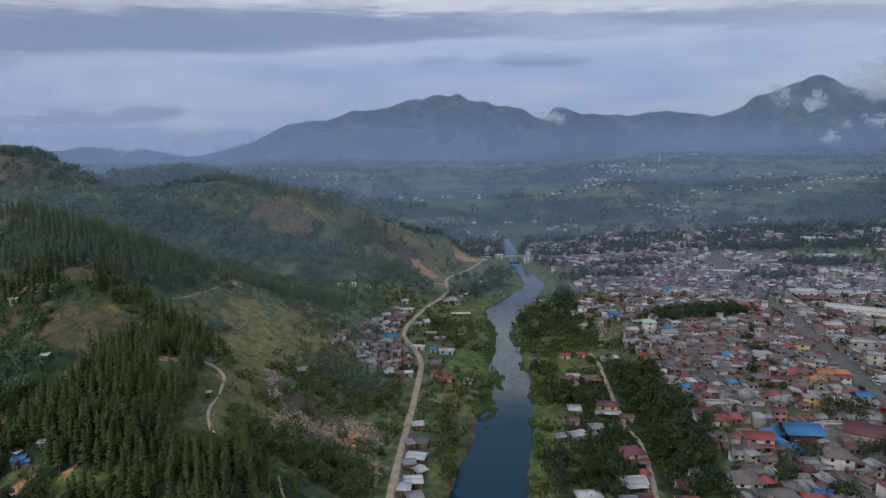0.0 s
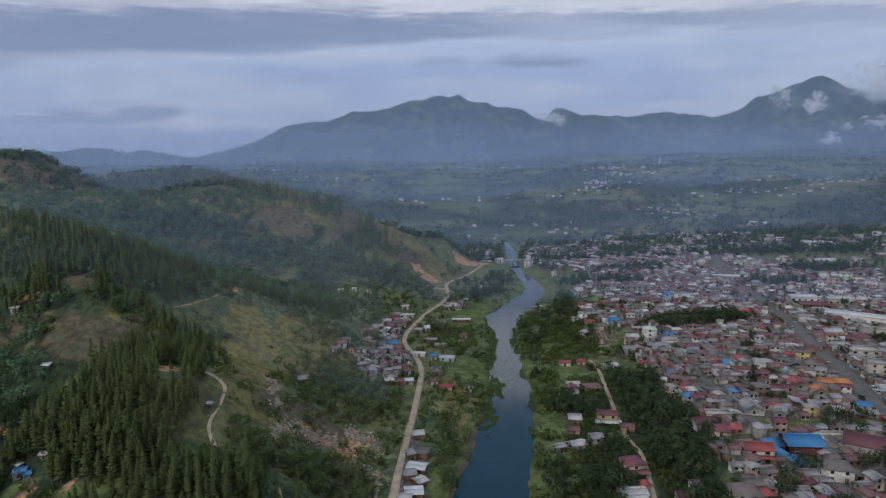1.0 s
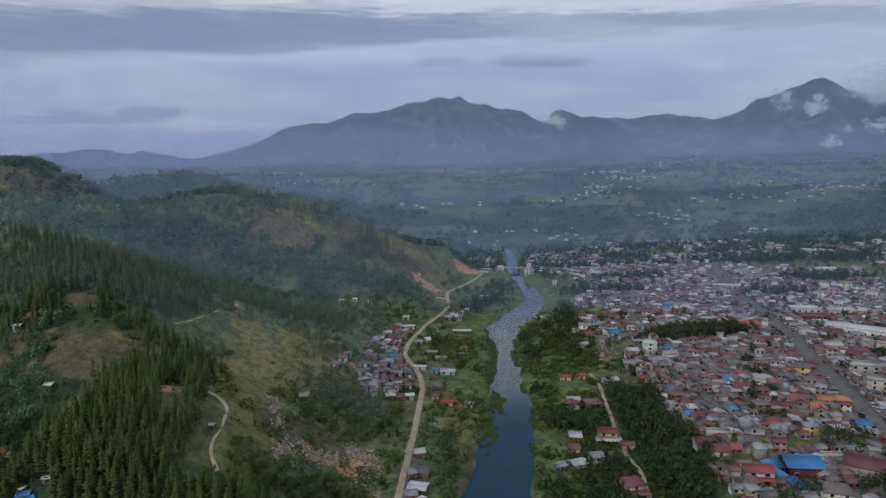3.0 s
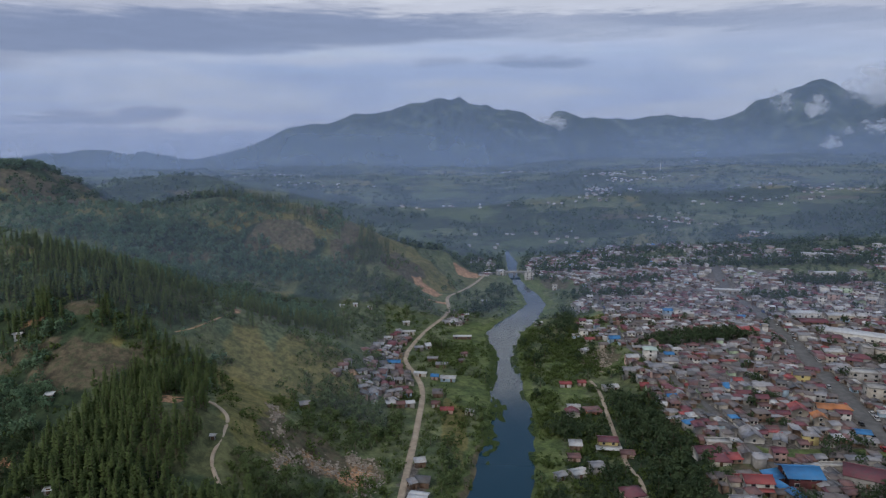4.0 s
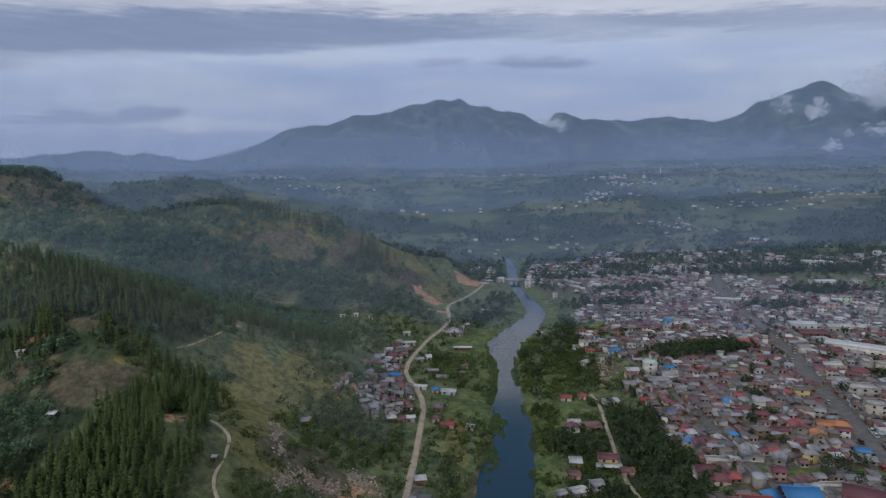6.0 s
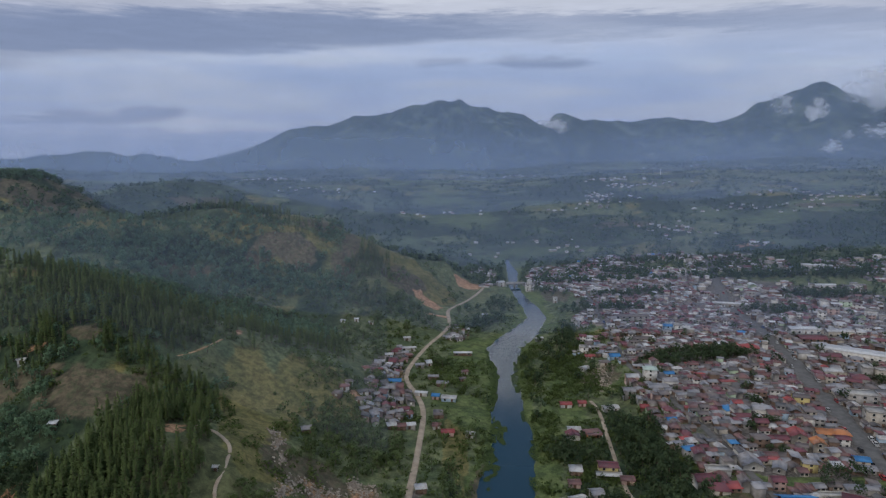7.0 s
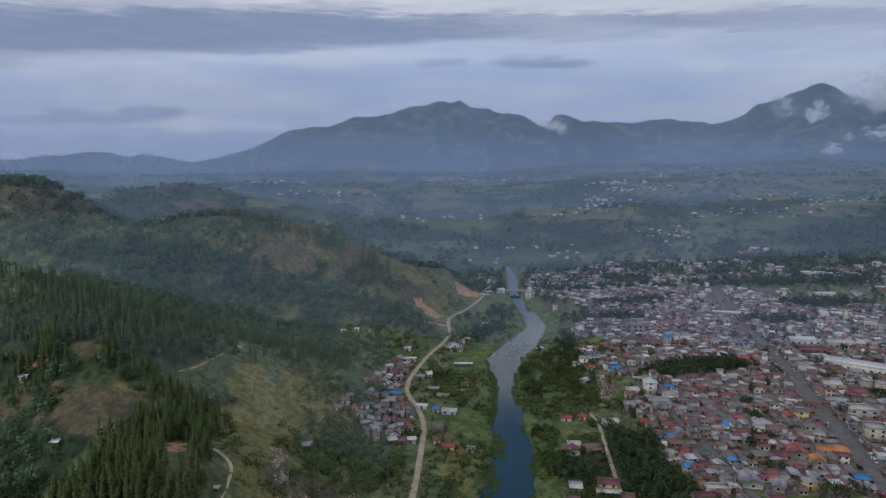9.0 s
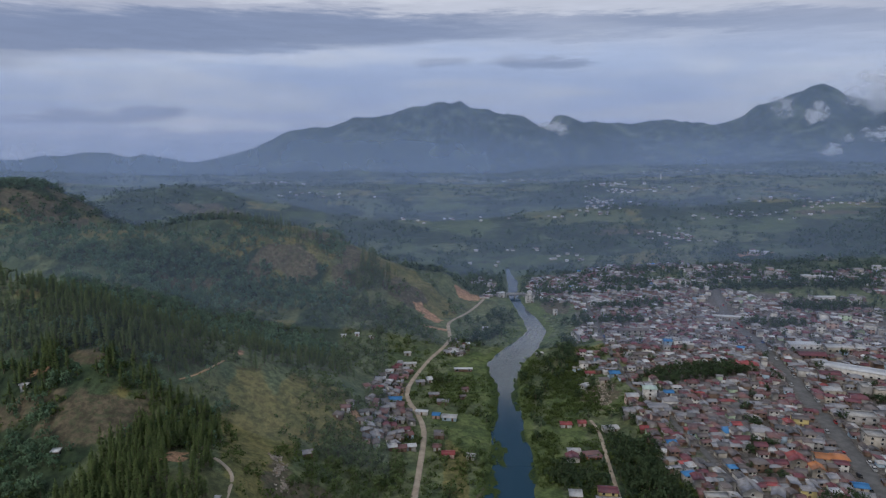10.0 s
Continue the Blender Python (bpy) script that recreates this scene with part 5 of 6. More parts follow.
WOOD_SPOTS = [(44, 222, 6, 24, -8, 7.0), (-140, 182, 18, 13, 0, 4.0), (-112, 168, 22, 8, 0, 4.2), (66, 234, 11, 22, 0, 4.6), (60, 216, 9, 12, 0, 4.8), (62, 296, 11, 9, 0, 4.6), (70, 258, 10, 6, 0, 4.8), (76, 248, 5, 14, 0, 4.6), (2, 236, 4.5, 42, 2, 4.4), (-164, 246, 9, 6, 0, 4.2), (-158, 226, 7, 10, 0, 4.4), (-176, 262, 8, 5, 0, 3.8), (-178, 240, 12, 12, 0, 4.5), (-167, 222, 14, 10, 0, 4.2), (-146, 206, 14, 8, 0, 4.6), (-560, 790, 70, 34, 0, 7), (-515, 800, 30, 24, 0, 7), (-44, 385, 10, 8, 0, 5), (-52, 350, 12, 12, 0, 6), (-46, 446, 8, 10, 0, 6), (72, 292, 6, 9, 0, 4.5), (60, 300, 9, 9, 0, 5), (97, 300, 12, 20, 0, 4.2), (93, 240, 10, 22, 0, 4.2), (104, 270, 7, 26, 8, 4.2), (-205, 470, 120, 46, -6, 6.8), (-110, 552, 80, 24, -6, 7), (-230, 560, 130, 40, -4, 7.2), (-66, 474, 22, 14, 0, 8), (-30, 545, 24, 24, 0, 8), (-60, 530, 26, 18, 0, 7.5), (-46, 284, 24, 24, 0, 6.2),
              (-56, 308, 20, 14, 0, 6), (-40, 214, 15, 18, 0, 5.5), (-64, 214, 12, 12, 0, 6), (-30, 300, 10, 22, 0, 6), (-170, 228, 24, 16, 0, 6.5), (-158, 205, 20, 14, 0, 7), (-180, 260, 22, 20, 0, 7), (-150, 290, 16, 8, 0, 7), (4, 250, 5.5, 44, 2, 6),
              (20, 522, 20, 14, 0, 6), (40, 545, 16, 16, 0, 6), (55, 600, 17, 26, 0, 6.5), (22, 575, 14, 12, 0, 7), (63, 296, 8, 12, 0, 7), (66, 420, 7, 34, -4, 13), (86, 470, 11, 26, -20, 8), (101, 505, 9, 26, -10, 6.5), (-150, 196, 24, 12, 0, 6.5), (-200, 625, 50, 22, -10, 7.5), (-250, 605, 70, 30, 0, 7.5), (-110, 625, 16, 16, 0, 8), (-40, 590, 16, 14, 0, 8), (-205, 302, 40, 18, 0, 7.5), (-172, 300, 20, 9, 0, 7), (-430, 690, 110, 40, 0, 11), (-370, 600, 90, 46, 0, 10), (-330, 740, 90, 40, 0, 12),
              (95, 262, 14, 38, 6, 4.8), (96, 318, 13, 24, 0, 5), (88, 222, 9, 22, 0, 5), (96, 200, 6, 16, 0, 6), (176, 428, 42, 14, 18, 4.6), (200, 427, 24, 5, 12, 4.6), (177, 628, 32, 12, 0, 6), (390, 622, 60, 11, 0, 6.5), (360, 697, 50, 13, 0, 7), (172, 255, 14, 4, 0, 4.2), (155, 248, 14, 2, 0, 4.5), (167, 312, 8, 3, 0, 4.2), (155, 279, 6, 4, 0, 4.2), (267, 372, 9, 7, 0, 4.5), (130, 575, 26, 16, 0, 6), (165, 572, 30, 12, 0, 6), (300, 560, 30, 15, 0, 6.5), (210, 640, 22, 11, 0, 7),
              (370, 620, 36, 15, 0, 7), (310, 345, 12, 10, 0, 6), (120, 470, 7, 8, 0, 6), (115, 660, 22, 10, 0, 7), (152, 302, 5, 5, 0, 4.5), (176, 338, 5, 4, 0, 4.5), (162, 212, 9, 12, -40, 6), (180, 240, 16, 3, 0, 5), (-70, 350, 22, 14, 0, 9), (-90, 440, 20, 20, 0, 7.5), (12, 330, 5, 10, 0, 9), (-4, 384, 6, 4, 0, 7), (0, 425, 9, 4, 0, 7), (20, 300, 4, 14, 0, 9),
              (330, 748, 36, 12, 0, 6.5), (215, 738, 26, 12, 0, 6.5), (440, 690, 50, 16, 0, 7), (260, 800, 120, 16, 0, 8), (520, 640, 50, 30, 0, 9), (-300, 420, 60, 40, 0, 9), (-260, 260, 50, 40, 0, 9)]
BARE = [(-132, 181, 9, 5, 0), (-114, 177, 10, 4.5, 0), (-103, 178, 5, 4, 0), (-152, 262, 9, 18, -30), (-141, 268, 6, 14, -10), (-108.5, 239.5, 6, 5, 0), (-134, 190, 6, 5, 0), (-129, 184, 5, 5, 0), (-105, 233, 5, 17, 24), (-160, 272, 15, 8, 10), (-172, 292, 8, 5, 0), (-152, 232, 6, 8, 0), (-78, 202, 5, 8, 0), (-82, 214, 5, 10, 0), (-88, 228, 8, 7, 0), (-230, 632, 14, 10, 0), (-140, 590, 18, 14, 0), (-92, 620, 9, 26, 0), (-465, 795, 40, 12, 0), (-122, 505, 48, 7, 5), (152, 254, 9, 3, 0), (134, 254, 8, 4, 0), (-66, 226, 9, 5, 30), (-48, 254, 9, 8, 20), (-36, 254, 8, 10, 0), (-76, 262, 5, 16, 10), (-94, 296, 13, 40, 15), (-52, 240, 6, 6, 0), (-28, 230, 3, 8, 0), (-155, 264, 18, 10, 28), (-110, 242, 5, 4, 0), (15, 672, 18, 14, 0), (-20, 587, 15, 11, 20), (-8, 556, 11, 5, 10), (104, 402, 14, 24, 0), (-80, 203, 5, 9, 0), (-82, 214, 5, 6, 0), (-9, 228, 5, 42, 0), (12, 352, 12, 24, 10), (14, 415, 9, 20, 0), (22, 468, 10, 22, 0), (73, 330, 13, 8, 0), (72, 372, 12, 14, 0), (73, 271, 9, 4, 0), (58, 247, 9, 3, 0), (62, 197, 12, 4, 0), (67, 208, 6, 3, 0)]
grown = random.Random(23)
STAND = {"pine": [], "far_pine": [], "broad": [], "far_broad": []}


def sow(spots, near_kind, far_kind, split):
    for cx, cy, rx, ry, turn_by, gap in spots:
        c, s = math.cos(radians(turn_by)), math.sin(radians(turn_by))
        for u in np.arange(-rx, rx, gap):
            for v in np.arange(-ry, ry, gap):
                p, q = u + grown.uniform(-0.45, 0.45) * gap, v + grown.uniform(-0.45, 0.45) * gap
                if (p / rx) ** 2 + (q / ry) ** 2 > grown.uniform(0.75, 1.15):
                    continue
                x, y = cx + p * c - q * s, cy + p * s + q * c
                if in_spots(x, y, BARE):
                    continue
                STAND[near_kind if y < split else far_kind].append((x, y))


sow(PINE_SPOTS, "pine", "far_pine", 400)
sow(CREST_SPOTS, "far_pine", "far_pine", 0)
sow(WOOD_SPOTS, "broad", "far_broad", 345)
for k in range(1800):   # scattered over hills and banks
    x, y = grown.uniform(-330, 110), grown.uniform(160, 760)
    thick = float(fbm(np.array([x]), np.array([y]), 55, 37, 3)[0])
    if thick > 0.02 and not in_spots(x, y, BARE) and not in_spots(x, y, GRASS_SPOTS, 0.75) and not in_spots(x, y, MEADOW_SPOTS, 0.9):
        STAND["broad" if y < 345 else "far_broad"].append((x, y))
for k in range(700):    # between the houses
    x, y = grown.uniform(100, 520), grown.uniform(170, 760)
    if y > 330 or grown.random() < 0.4:
        STAND["broad" if y < 300 else "far_broad"].append((x, y))

for kind in STAND:
    pts = STAND[kind]
    ax, ay = np.array([p[0] for p in pts]), np.array([p[1] for p in pts])
    off_road = road_near(ax, ay)[0]
    ok = (off_road > 1.6) & ~((ax > 60) & (ax < 86) & (ay < 290) & (off_road < 5)) & ((river_depth(ax, ay) < -2.0) | (ay > 880))
    houses = np.array(TAKEN)
    for i in np.nonzero(ok)[0]:
        d2 = (houses[:, 0] - ax[i]) ** 2 + (houses[:, 1] - ay[i]) ** 2
        if np.any(d2 < (houses[:, 2] + 0.6) ** 2):
            ok[i] = False
    az = height(ax, ay)
    order = np.argsort(ay)
    STAND[kind] = [(ax[i], ay[i], az[i]) for i in order if ok[i]]


def stand_things(kind, places, shapes, leaf_mat, label, category, group, lo, hi):
    """Single trees, each with a trunk and a crown."""
    meshes = [(mesh_of("trunk", *wood, BARK), crown_mesh("crown", crown, leaf_mat, np.full(len(crown[0]), tone))) for wood, crown in shapes for tone in (0.1, 0.45, 0.9)]
    for n, (x, y, z) in enumerate(places):
        tree = new(kind)
        s = grown.uniform(lo, hi)
        tree.matrix_world = pose(x, y, z, 0, 0, grown.uniform(0, 360)) @ Matrix.Diagonal((s * grown.uniform(0.85, 1.15), s * grown.uniform(0.85, 1.15), s, 1))
        tagged(tree, label, category, group)
        trunk, crown = grown.choice(meshes)
        part("trunk", trunk, tree)
        part("crown", crown, tree)


def stand_stuff(name, places, shapes, mat, label, lo, hi, trunks=True):
    if not places:
        return
    vs, fs, k = [], [], 0
    outs, tones = [], []
    wv, wf, wk = [], [], 0
    for x, y, z in places:
        shape = grown.choice(shapes)
        wood, crown = shape if trunks else (None, shape)
        s, a = grown.uniform(lo, hi), grown.uniform(0, 6.28)
        c, q = math.cos(a) * s, math.sin(a) * s
        m = np.array(((c, -q, 0), (q, c, 0), (0, 0, s * grown.uniform(0.85, 1.2))))
        vs.append(crown[0] @ m.T + (x, y, z))
        fs.append(crown[1] + k)
        k += len(crown[0])
        outs.append(crown[2] @ (m.T / s))
        tones.append(np.full(len(crown[0]), grown.random()))
        if trunks:
            wv.append(wood[0] @ m.T + (x, y, z))
            wf.append(wood[1] + wk)
            wk += len(wood[0])
    ob = new(name, crown_mesh(name, (np.vstack(vs), np.vstack(fs), np.vstack(outs)), mat, np.concatenate(tones)))
    tagged(ob, label, "trees", kind="stuff")
    if trunks:
        part("trunks", mesh_of("trunks", np.vstack(wv), np.vstack(wf), BARK), ob)


near_pines, rest_pines = STAND["pine"][:300], STAND["pine"][300:]
stand_things("pine_tree", near_pines, PINES, PINE_LEAF, "tall dark green pine on the steep hillside", "tree", "pines on the spur", 0.52, 0.86)
stand_stuff("pine_forest", rest_pines, SLOPE_PINES, PINE_LEAF, "dense dark green pine forest on the hillside", 0.45, 0.78)
stand_stuff("far_pine_forest", STAND["far_pine"], FAR_PINES, PINE_LEAF, "dark pines along the farther ridge", 0.45, 0.85)
near_broad, rest_broad = STAND["broad"][:290], STAND["broad"][290:]
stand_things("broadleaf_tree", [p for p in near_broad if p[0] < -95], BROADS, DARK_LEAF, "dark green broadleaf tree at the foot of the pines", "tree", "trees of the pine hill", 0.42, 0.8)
stand_things("broadleaf_tree", [p for p in near_broad if -95 <= p[0] < 20], BROADS, WOOD_LEAF, "dense green broadleaf tree with a rounded uneven crown", "tree", "trees of the left bank", 0.42, 0.86)
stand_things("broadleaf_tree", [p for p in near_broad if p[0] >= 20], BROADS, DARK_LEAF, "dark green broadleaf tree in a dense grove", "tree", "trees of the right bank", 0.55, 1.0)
stand_stuff("hill_trees", [p for p in rest_broad if p[0] < -95], FAR_BROADS, HAZY_HILL_LEAF, "scattered broadleaf trees among the pines", 0.4, 0.75)
stand_stuff("woodland", [p for p in rest_broad if -95 <= p[0] < 20], FAR_BROADS, WOOD_LEAF, "dense green broadleaf woodland on the lower slopes", 0.42, 0.8)
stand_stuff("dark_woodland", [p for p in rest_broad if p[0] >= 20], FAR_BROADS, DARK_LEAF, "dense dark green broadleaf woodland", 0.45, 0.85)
stand_stuff("far_woodland", [p for p in STAND["far_broad"] if -80 <= p[0] < 20 or (p[0] < 20 and p[1] < 425)], FAR_BROADS, WOOD_LEAF, "green broadleaf woodland on the far slopes", 0.5, 1.0)
stand_stuff("dark_forest", [p for p in STAND["far_broad"] if p[0] < -80 and p[1] >= 425], FAR_BROADS, HAZY_HILL_LEAF, "dark broadleaf forest in the fold of the hills", 0.5, 1.05)
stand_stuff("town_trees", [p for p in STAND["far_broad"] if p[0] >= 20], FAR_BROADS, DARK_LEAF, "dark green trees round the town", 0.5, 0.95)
# woods of the far plain
far_pts = []
for k in range(10500):
    y = 690 + 1900 * grown.random() ** 1.5
    x = grown.uniform(-0.8, 0.8) * y
    far_pts.append((x, y))
fa, fb = np.array([p[0] for p in far_pts]), np.array([p[1] for p in far_pts])
thick = fbm(fa, fb, 130, 17, 3) * -1 + 0.6 * fbm(fa, fb, 50, 29, 3)
keep = (thick > -0.2) & ((river_depth(fa, fb) < -4) | (fb > 880))
fz = height(fa, fb)
stand_stuff("far_plain_trees", [(a, b, c) for a, b, c, ok in zip(fa, fb, fz, keep) if ok], CLUMPS, FAR_LEAF, "clumps of trees scattered over the far plain", 0.6, 1.25, trunks=False)
# bushes on slopes and banks
bush_pts = []
for k in range(8200):
    x, y = grown.uniform(-240, 130), grown.uniform(150, 560)
    thick = float(value_noise(np.array([x]), np.array([y]), 18, 47)[0])
    if thick > -0.15 and not in_spots(x, y, BARE, 0.8) and not (-5 < x < 34 and in_spots(x, y, MEADOW_SPOTS, 0.85)):
        bush_pts.append((x, y))
for k in range(260):   # foot of the pines
    bush_pts.append((grown.uniform(-175, -60), grown.uniform(150, 200)))
for gy_row in np.arange(393, 438, 6.5):   # garden rows on the left bank
    for gx_row in np.arange(-9, 22, 1.3):
        bush_pts.append((gx_row + grown.gauss(0, 0.3), gy_row + 0.1 * gx_row + grown.gauss(0, 0.4)))
for k in range(2500):   # meadows of the right bank
    y = grown.uniform(195, 480)
    x = grown.uniform(np.interp(y, RIVER_Y, RIVER_R) + 2, np.interp(y, LANE_Y, LANE_X) + 12)
    if float(value_noise(np.array([x]), np.array([y]), 11, 49)[0]) > -0.3:
        bush_pts.append((x, y))
ba, bb = np.array([p[0] for p in bush_pts]), np.array([p[1] for p in bush_pts])
ok = (road_near(ba, bb)[0] > 0.8) & (river_depth(ba, bb) < -0.5)
bz = height(ba, bb)
stand_stuff("bushes", [(a, b, c) for a, b, c, k in zip(ba, bb, bz, ok) if k], BUSHES, BUSH_LEAF, "low green bushes on the slopes and banks", 0.4, 1.15, trunks=False)


# ---- graveyards ----
STONE = leaves("grave_stone", (0.11, 0.080, 0.060), (0.42, 0.37, 0.31), 0.4, crown=False)


def graves(name, spots, count, turn_by, label):
    g = random.Random(count)
    vs, fs, k = [], [], 0
    places = []
    while len(places) < count:
        cx, cy, rx, ry = g.choice(spots)
        u, v = g.gauss(0, 0.6), g.gauss(0, 0.6)
        places.append((cx + u * rx, cy + v * ry))
    px, py = np.array([p[0] for p in places]), np.array([p[1] for p in places])
    pz = height(px, py)
    for x, y, z in zip(px, py, pz):
        w, d, h = g.uniform(0.5, 1.25), g.uniform(0.35, 0.75), g.uniform(0.15, 0.45)
        pieces = [box(-w / 2, w / 2, -d / 2, d / 2, -0.3, h), box(-w / 2, -w / 2 + 0.18, -0.15, 0.15, h, h + g.uniform(0.2, 0.6))]
        m = np.array(pose(x, y, z, g.gauss(0, 5), g.gauss(0, 5), turn_by + g.gauss(0, 18)))
        for v, f in pieces:
            vs.append(v @ m[:3, :3].T + m[:3, 3])
            fs.append(f + k)
            k += len(v)
    tagged(new(name, mesh_of(name, np.vstack(vs), np.vstack(fs), STONE)), label, "gravestones", kind="stuff")


graves("gravestones", [(-79, 273, 2, 3), (-74, 263, 1.6, 5), (-69, 253, 1.8, 5), (-63, 236, 4, 6), (-63, 226, 3, 5), (-55, 241, 6, 5), (-50, 246, 6, 5), (-45, 248, 4, 6), (-41, 261, 3, 4), (-35, 259, 5, 5), (-31, 248, 5, 7), (-33, 235, 3, 6), (-26, 221, 1.6, 7)], 900, 20, "pale broken gravestones crowded on a brown slope")
graves("gravestones_right_bank", [(104, 412, 8, 10), (102, 392, 6, 12)], 220, 40, "rows of pale gravestones in green grass")

# ---- weed on the river ----
weed_rng = random.Random(5)
wv, wf = [], []
k = 0
for n in range(26000):
    y = weed_rng.uniform(205, 500)
    left, right = np.interp(y, RIVER_Y, RIVER_L), np.interp(y, RIVER_Y, RIVER_R)
    if weed_rng.random() < 0.72:
        x = left + weed_rng.uniform(-3, 9.5)
        edge_at = x - left
        wanted = np.interp(y, [205, 250, 285, 300, 330, 380, 430, 450, 500], [0.5, 0.5, -0.05, -0.25, -0.15, -0.2, -0.1, 0.3, 0.6]) + 0.13 * max(edge_at, 0) - (0.7 if edge_at < 2.8 and 285 < y < 455 else 0.0)
    else:
        x = right - weed_rng.uniform(-3, 5)
        wanted = 0.30 + 0.1 * max(right - x, 0)
    patch = float(value_noise(np.array([x]), np.array([y * 0.4]), 5.0, 13)[0]) + 0.4 * float(value_noise(np.array([x]), np.array([y * 0.6]), 2.4, 15)[0])
    if patch < wanted:
        continue
    a, s, h = weed_rng.uniform(0, 6.28), weed_rng.uniform(0.35, 0.8), weed_rng.uniform(0.05, 0.45)
    c, q = math.cos(a) * s, math.sin(a) * s
    wv += [(x + c, y + q, h), (x - q * 0.6, y + c * 0.6, 0.03), (x - c, y - q, h * 0.6), (x + q * 0.6, y - c * 0.6, 0.03)]
    wf += [(k, k + 1, k + 2), (k, k + 2, k + 3)]
    k += 4
tagged(new("water_weed", mesh_of("water_weed", wv, wf, WEED)), "dark green floating weed mats along the river", "water plants", kind="stuff")

# ---- bridge ----
bridge = tagged(new("bridge"), "low concrete road bridge over the far river", "bridge")
bridge.matrix_world = pose(78, 694, 0, 0, 0, 4)
part("deck", mesh_of("deck", *box(-24, 24, -3.5, 3.5, 3.2, 3.9), CONCRETE), bridge)
for side in (-3.4, 3.4):
    part("rail", mesh_of("rail", *box(-24, 24, side - 0.12, side + 0.12, 3.9, 4.6), CONCRETE), bridge)
for px in (-10, 0, 10):
    part("pier", mesh_of("pier", *box(px - 0.6, px + 0.6, -3, 3, -2.5, 3.2), CONCRETE), bridge)

# ---- vehicles ----
CAR_PAINTS = [(w, plain("paint_" + w, a, tuple(c * 0.9 for c in a), 0.3, 0.35, bump=0.0, spread=0.1)) for w, a in (("white", (0.5, 0.5, 0.5)), ("silver", (0.40, 0.41, 0.42)), ("black", (0.03, 0.03, 0.035)), ("red", (0.35, 0.04, 0.04)), ("blue", (0.05, 0.10, 0.25)))]
RUBBER = plain("tyre_rubber", (0.02, 0.02, 0.02), (0.03, 0.03, 0.03), 2.0)
CABIN_MESH = mesh_of("cabin", *extrude([(-0.85, 0.95), (0.85, 0.95), (0.65, 1.55), (-0.65, 1.55)], -1.4, 1.0), GLASS)
TYRE_MESH = mesh_of("wheel", *extrude([(0.32 * math.cos(k * math.pi / 4), 0.32 + 0.32 * math.sin(k * math.pi / 4)) for k in range(8)], -0.11, 0.11), RUBBER)
CAR_BODIES = [mesh_of("body", *join(extrude([(-0.88, 0.28), (0.88, 0.28), (0.9, 0.7), (0.84, 0.97), (-0.84, 0.97), (-0.9, 0.7)], -2.1, 2.1), box(-1.25, 0.75, -0.66, 0.66, 1.5, 1.6)), p) for _, p in CAR_PAINTS]


def car(x, y, z, heading, n):
    thing = tagged(new("car"), f"{CAR_PAINTS[n][0]} car standing on the street", "car", "cars on the streets")
    thing.matrix_world = pose(x, y, z, 0, 0, heading)
    part("body", CAR_BODIES[n], thing)
    part("cabin", CABIN_MESH, thing, "dark glazed cabin")
    for wx in (-1.3, 1.3):
        for wy in (-0.8, 0.8):
            part("wheel", TYRE_MESH, thing).matrix_basis = pose(wx, wy, 0, 0, 0, 90)


traffic = random.Random(9)
for line, count, offsets in ((MAIN_STREET, 36, (-4.6, -4.6, -1.7, 1.7, 4.6, 4.6)), (BACK_STREET, 4, (-1.2, 1.2))):
    run = along(line, 2.0)
    spots = traffic.sample(range(45, min(len(run) - 2, 260)), count)
    for i in spots:
        d = run[i + 1] - run[i - 1]
        a = math.atan2(d[1], d[0])
        off = traffic.choice(offsets)
        x, y = run[i][0] + off * math.sin(a), run[i][1] - off * math.cos(a)
        car(x, y, height_at(run[i][0], run[i][1]) + 0.18, math.degrees(a) + (180 if off > 0 else 0), traffic.randrange(5))

# ---- minaret of a far village ----
minaret = tagged(new("minaret"), "thin white minaret standing over a far village", "minaret")
minaret.matrix_world = pose(560, 1650, height_at(560, 1650)) @ Matrix.Diagonal((0.7, 0.7, 0.7, 1))
part("shaft", mesh_of("shaft", *tube([(0, 0, -2), (0, 0, 23), (0, 0, 24)], [1.6, 1.2, 1.7], 8), WALLS["white"]), minaret)
part("cap", mesh_of("cap", *tube([(0, 0, 24), (0, 0, 27), (0, 0, 32)], [1.3, 1.1, 0.05], 8), ROOFS["pale zinc"]), minaret)


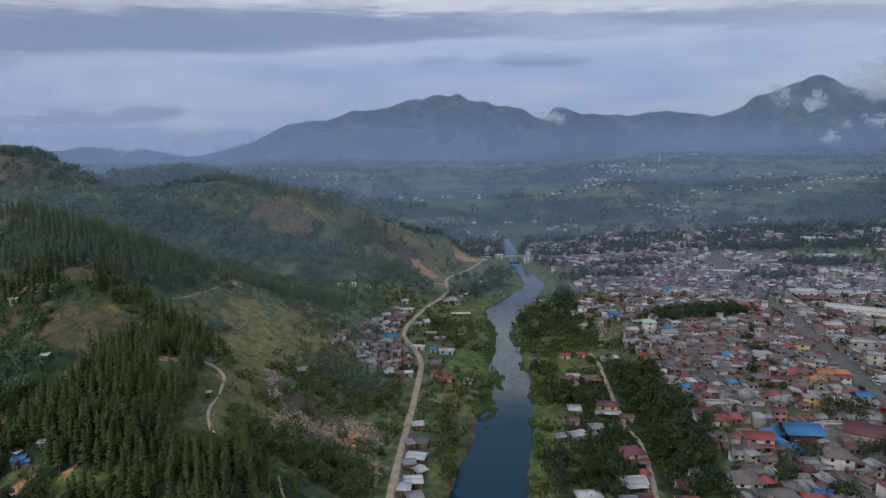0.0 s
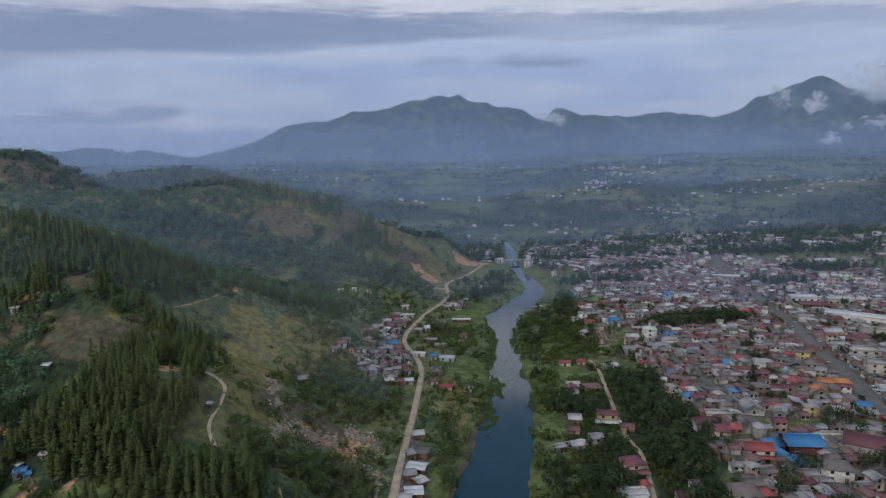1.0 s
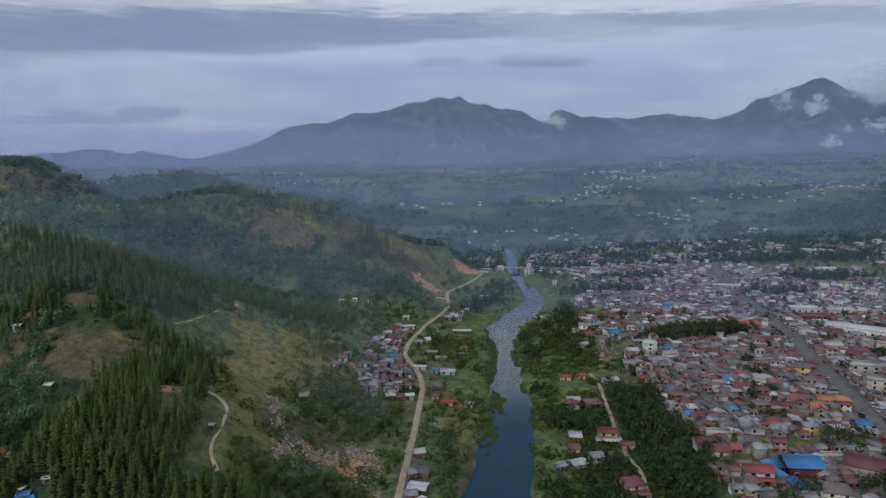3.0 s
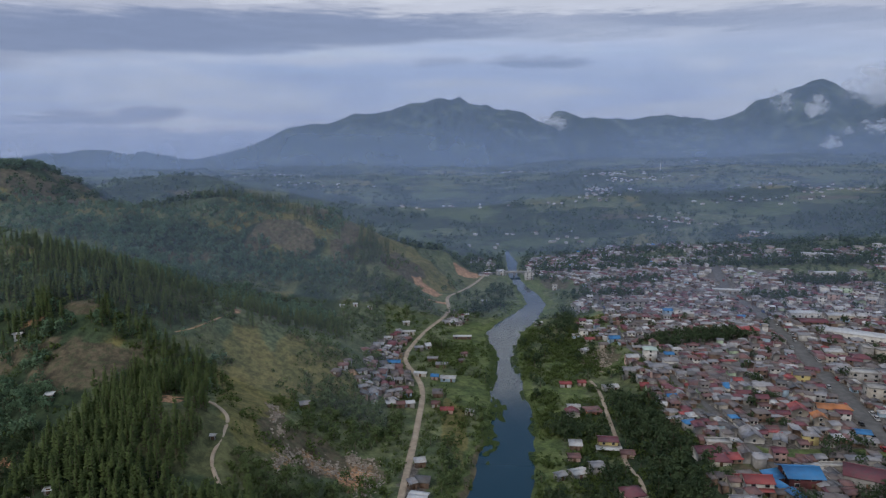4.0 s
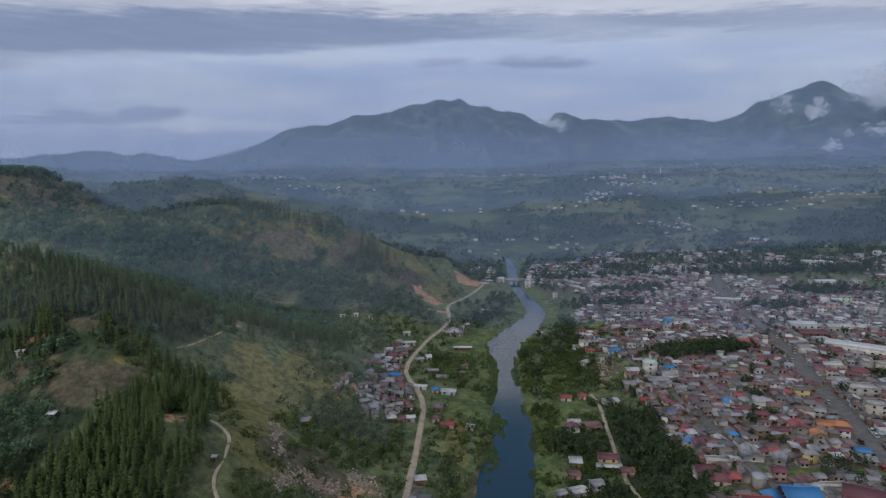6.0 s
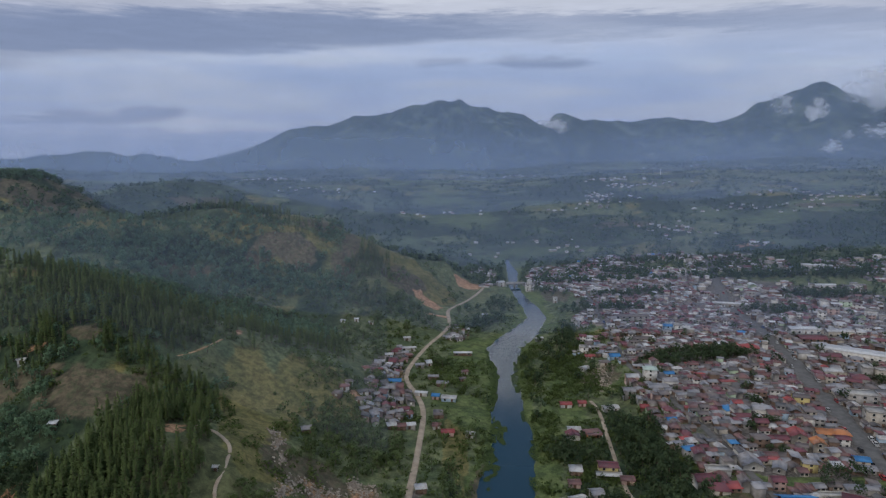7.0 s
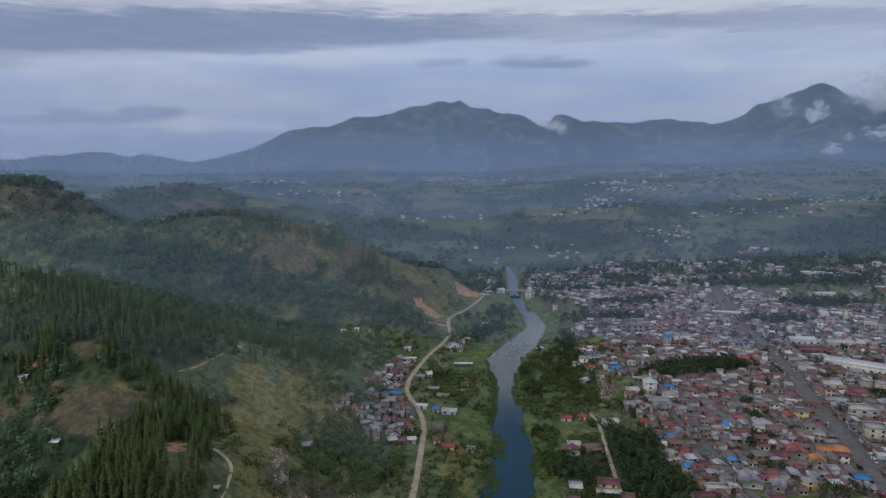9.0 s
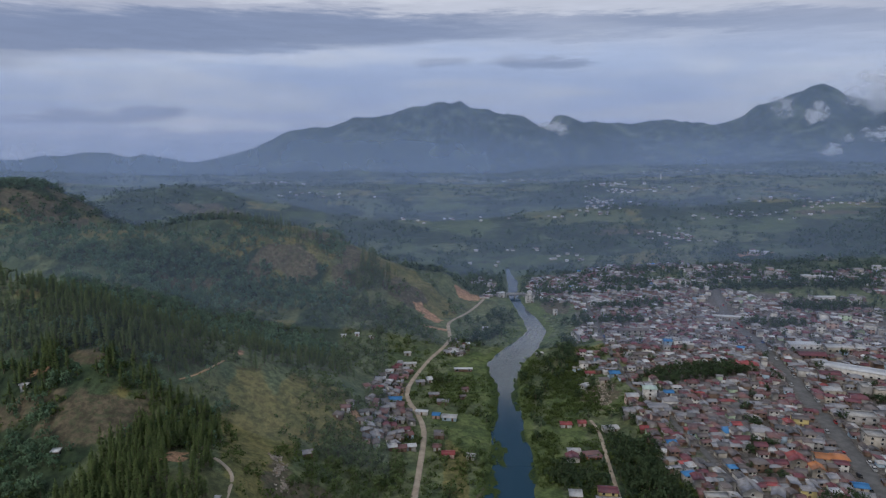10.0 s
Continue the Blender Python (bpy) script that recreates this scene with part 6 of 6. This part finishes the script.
# ---- clouds lying on the mountains ----
def cloud_material(name, dense, seed):
    m = bpy.data.materials.new(name)
    m.use_nodes = True
    t = m.node_tree
    t.nodes.clear()
    at_ob = node(t, "ShaderNodeTexCoord").outputs["Object"]
    p = node(t, "ShaderNodeSeparateXYZ", ((0, at_ob),))
    shift = node(t, "ShaderNodeVectorMath", ((0, at_ob), (1, (seed * 3.1, seed * 1.7, 0))), operation="ADD").outputs[0]
    n = noise_of(t, 1.9, 5.0, 0.56, shift)
    r2 = calc(t, "ADD", calc(t, "MULTIPLY", p.outputs[0], p.outputs[0]), calc(t, "MULTIPLY", p.outputs[2], p.outputs[2]))
    body_at = calc(t, "SUBTRACT", calc(t, "ADD", calc(t, "MULTIPLY", n, 2.3), -0.55), r2)
    rim = ramp(t, r2, 1.0, 0.6)
    a = calc(t, "MULTIPLY", calc(t, "MULTIPLY", ramp(t, body_at, -0.15, 0.85), rim), dense)
    col = (0.93, 0.94, 0.97, 1)
    body = node(t, "ShaderNodeMixShader", ((0, 0.5), (1, node(t, "ShaderNodeBsdfDiffuse", (("Color", col),)).outputs[0]), (2, node(t, "ShaderNodeBsdfTranslucent", (("Color", col),)).outputs[0])))
    mix = node(t, "ShaderNodeMixShader", ((0, a), (1, node(t, "ShaderNodeBsdfTransparent").outputs[0]), (2, body.outputs[0])))
    node(t, "ShaderNodeOutputMaterial", (("Surface", mix.outputs[0]),))
    return m


for n, (cx, cy, cz, wide, tall, dense) in enumerate(((1905, 3300, 350, 80, 82, 0.9), (1730, 3300, 372, 90, 70, 0.6), (1633, 2700, 158, 66, 36, 0.9), (1815, 2700, 226, 80, 38, 0.9), (1700, 2700, 205, 50, 26, 0.5), (2215, 3300, 440, 230, 130, 0.85), (575, 3300, 270, 105, 50, 0.75), (-2350, 3900, 20, 190, 28, 0.9))):
    u = np.linspace(-1, 1, 13)
    U, V = np.meshgrid(u, u)
    v = np.stack([U.ravel(), (0.35 * (U ** 2 + V ** 2)).ravel(), V.ravel()], 1)
    ids = np.arange(169).reshape(13, 13)
    f = np.stack([ids[:-1, :-1], ids[:-1, 1:], ids[1:, 1:], ids[1:, :-1]], -1).reshape(-1, 4)
    ob = new("cloud", mesh_of("cloud", v, f, cloud_material("cloud", dense * 0.97, n), True))
    ob.matrix_world = pose(cx, cy, cz) @ Matrix.Diagonal((wide * 1.12, wide * 0.4, tall * 1.12, 1))
    tagged(ob, "soft pale cloud clinging to the mountain", "cloud", kind="stuff")
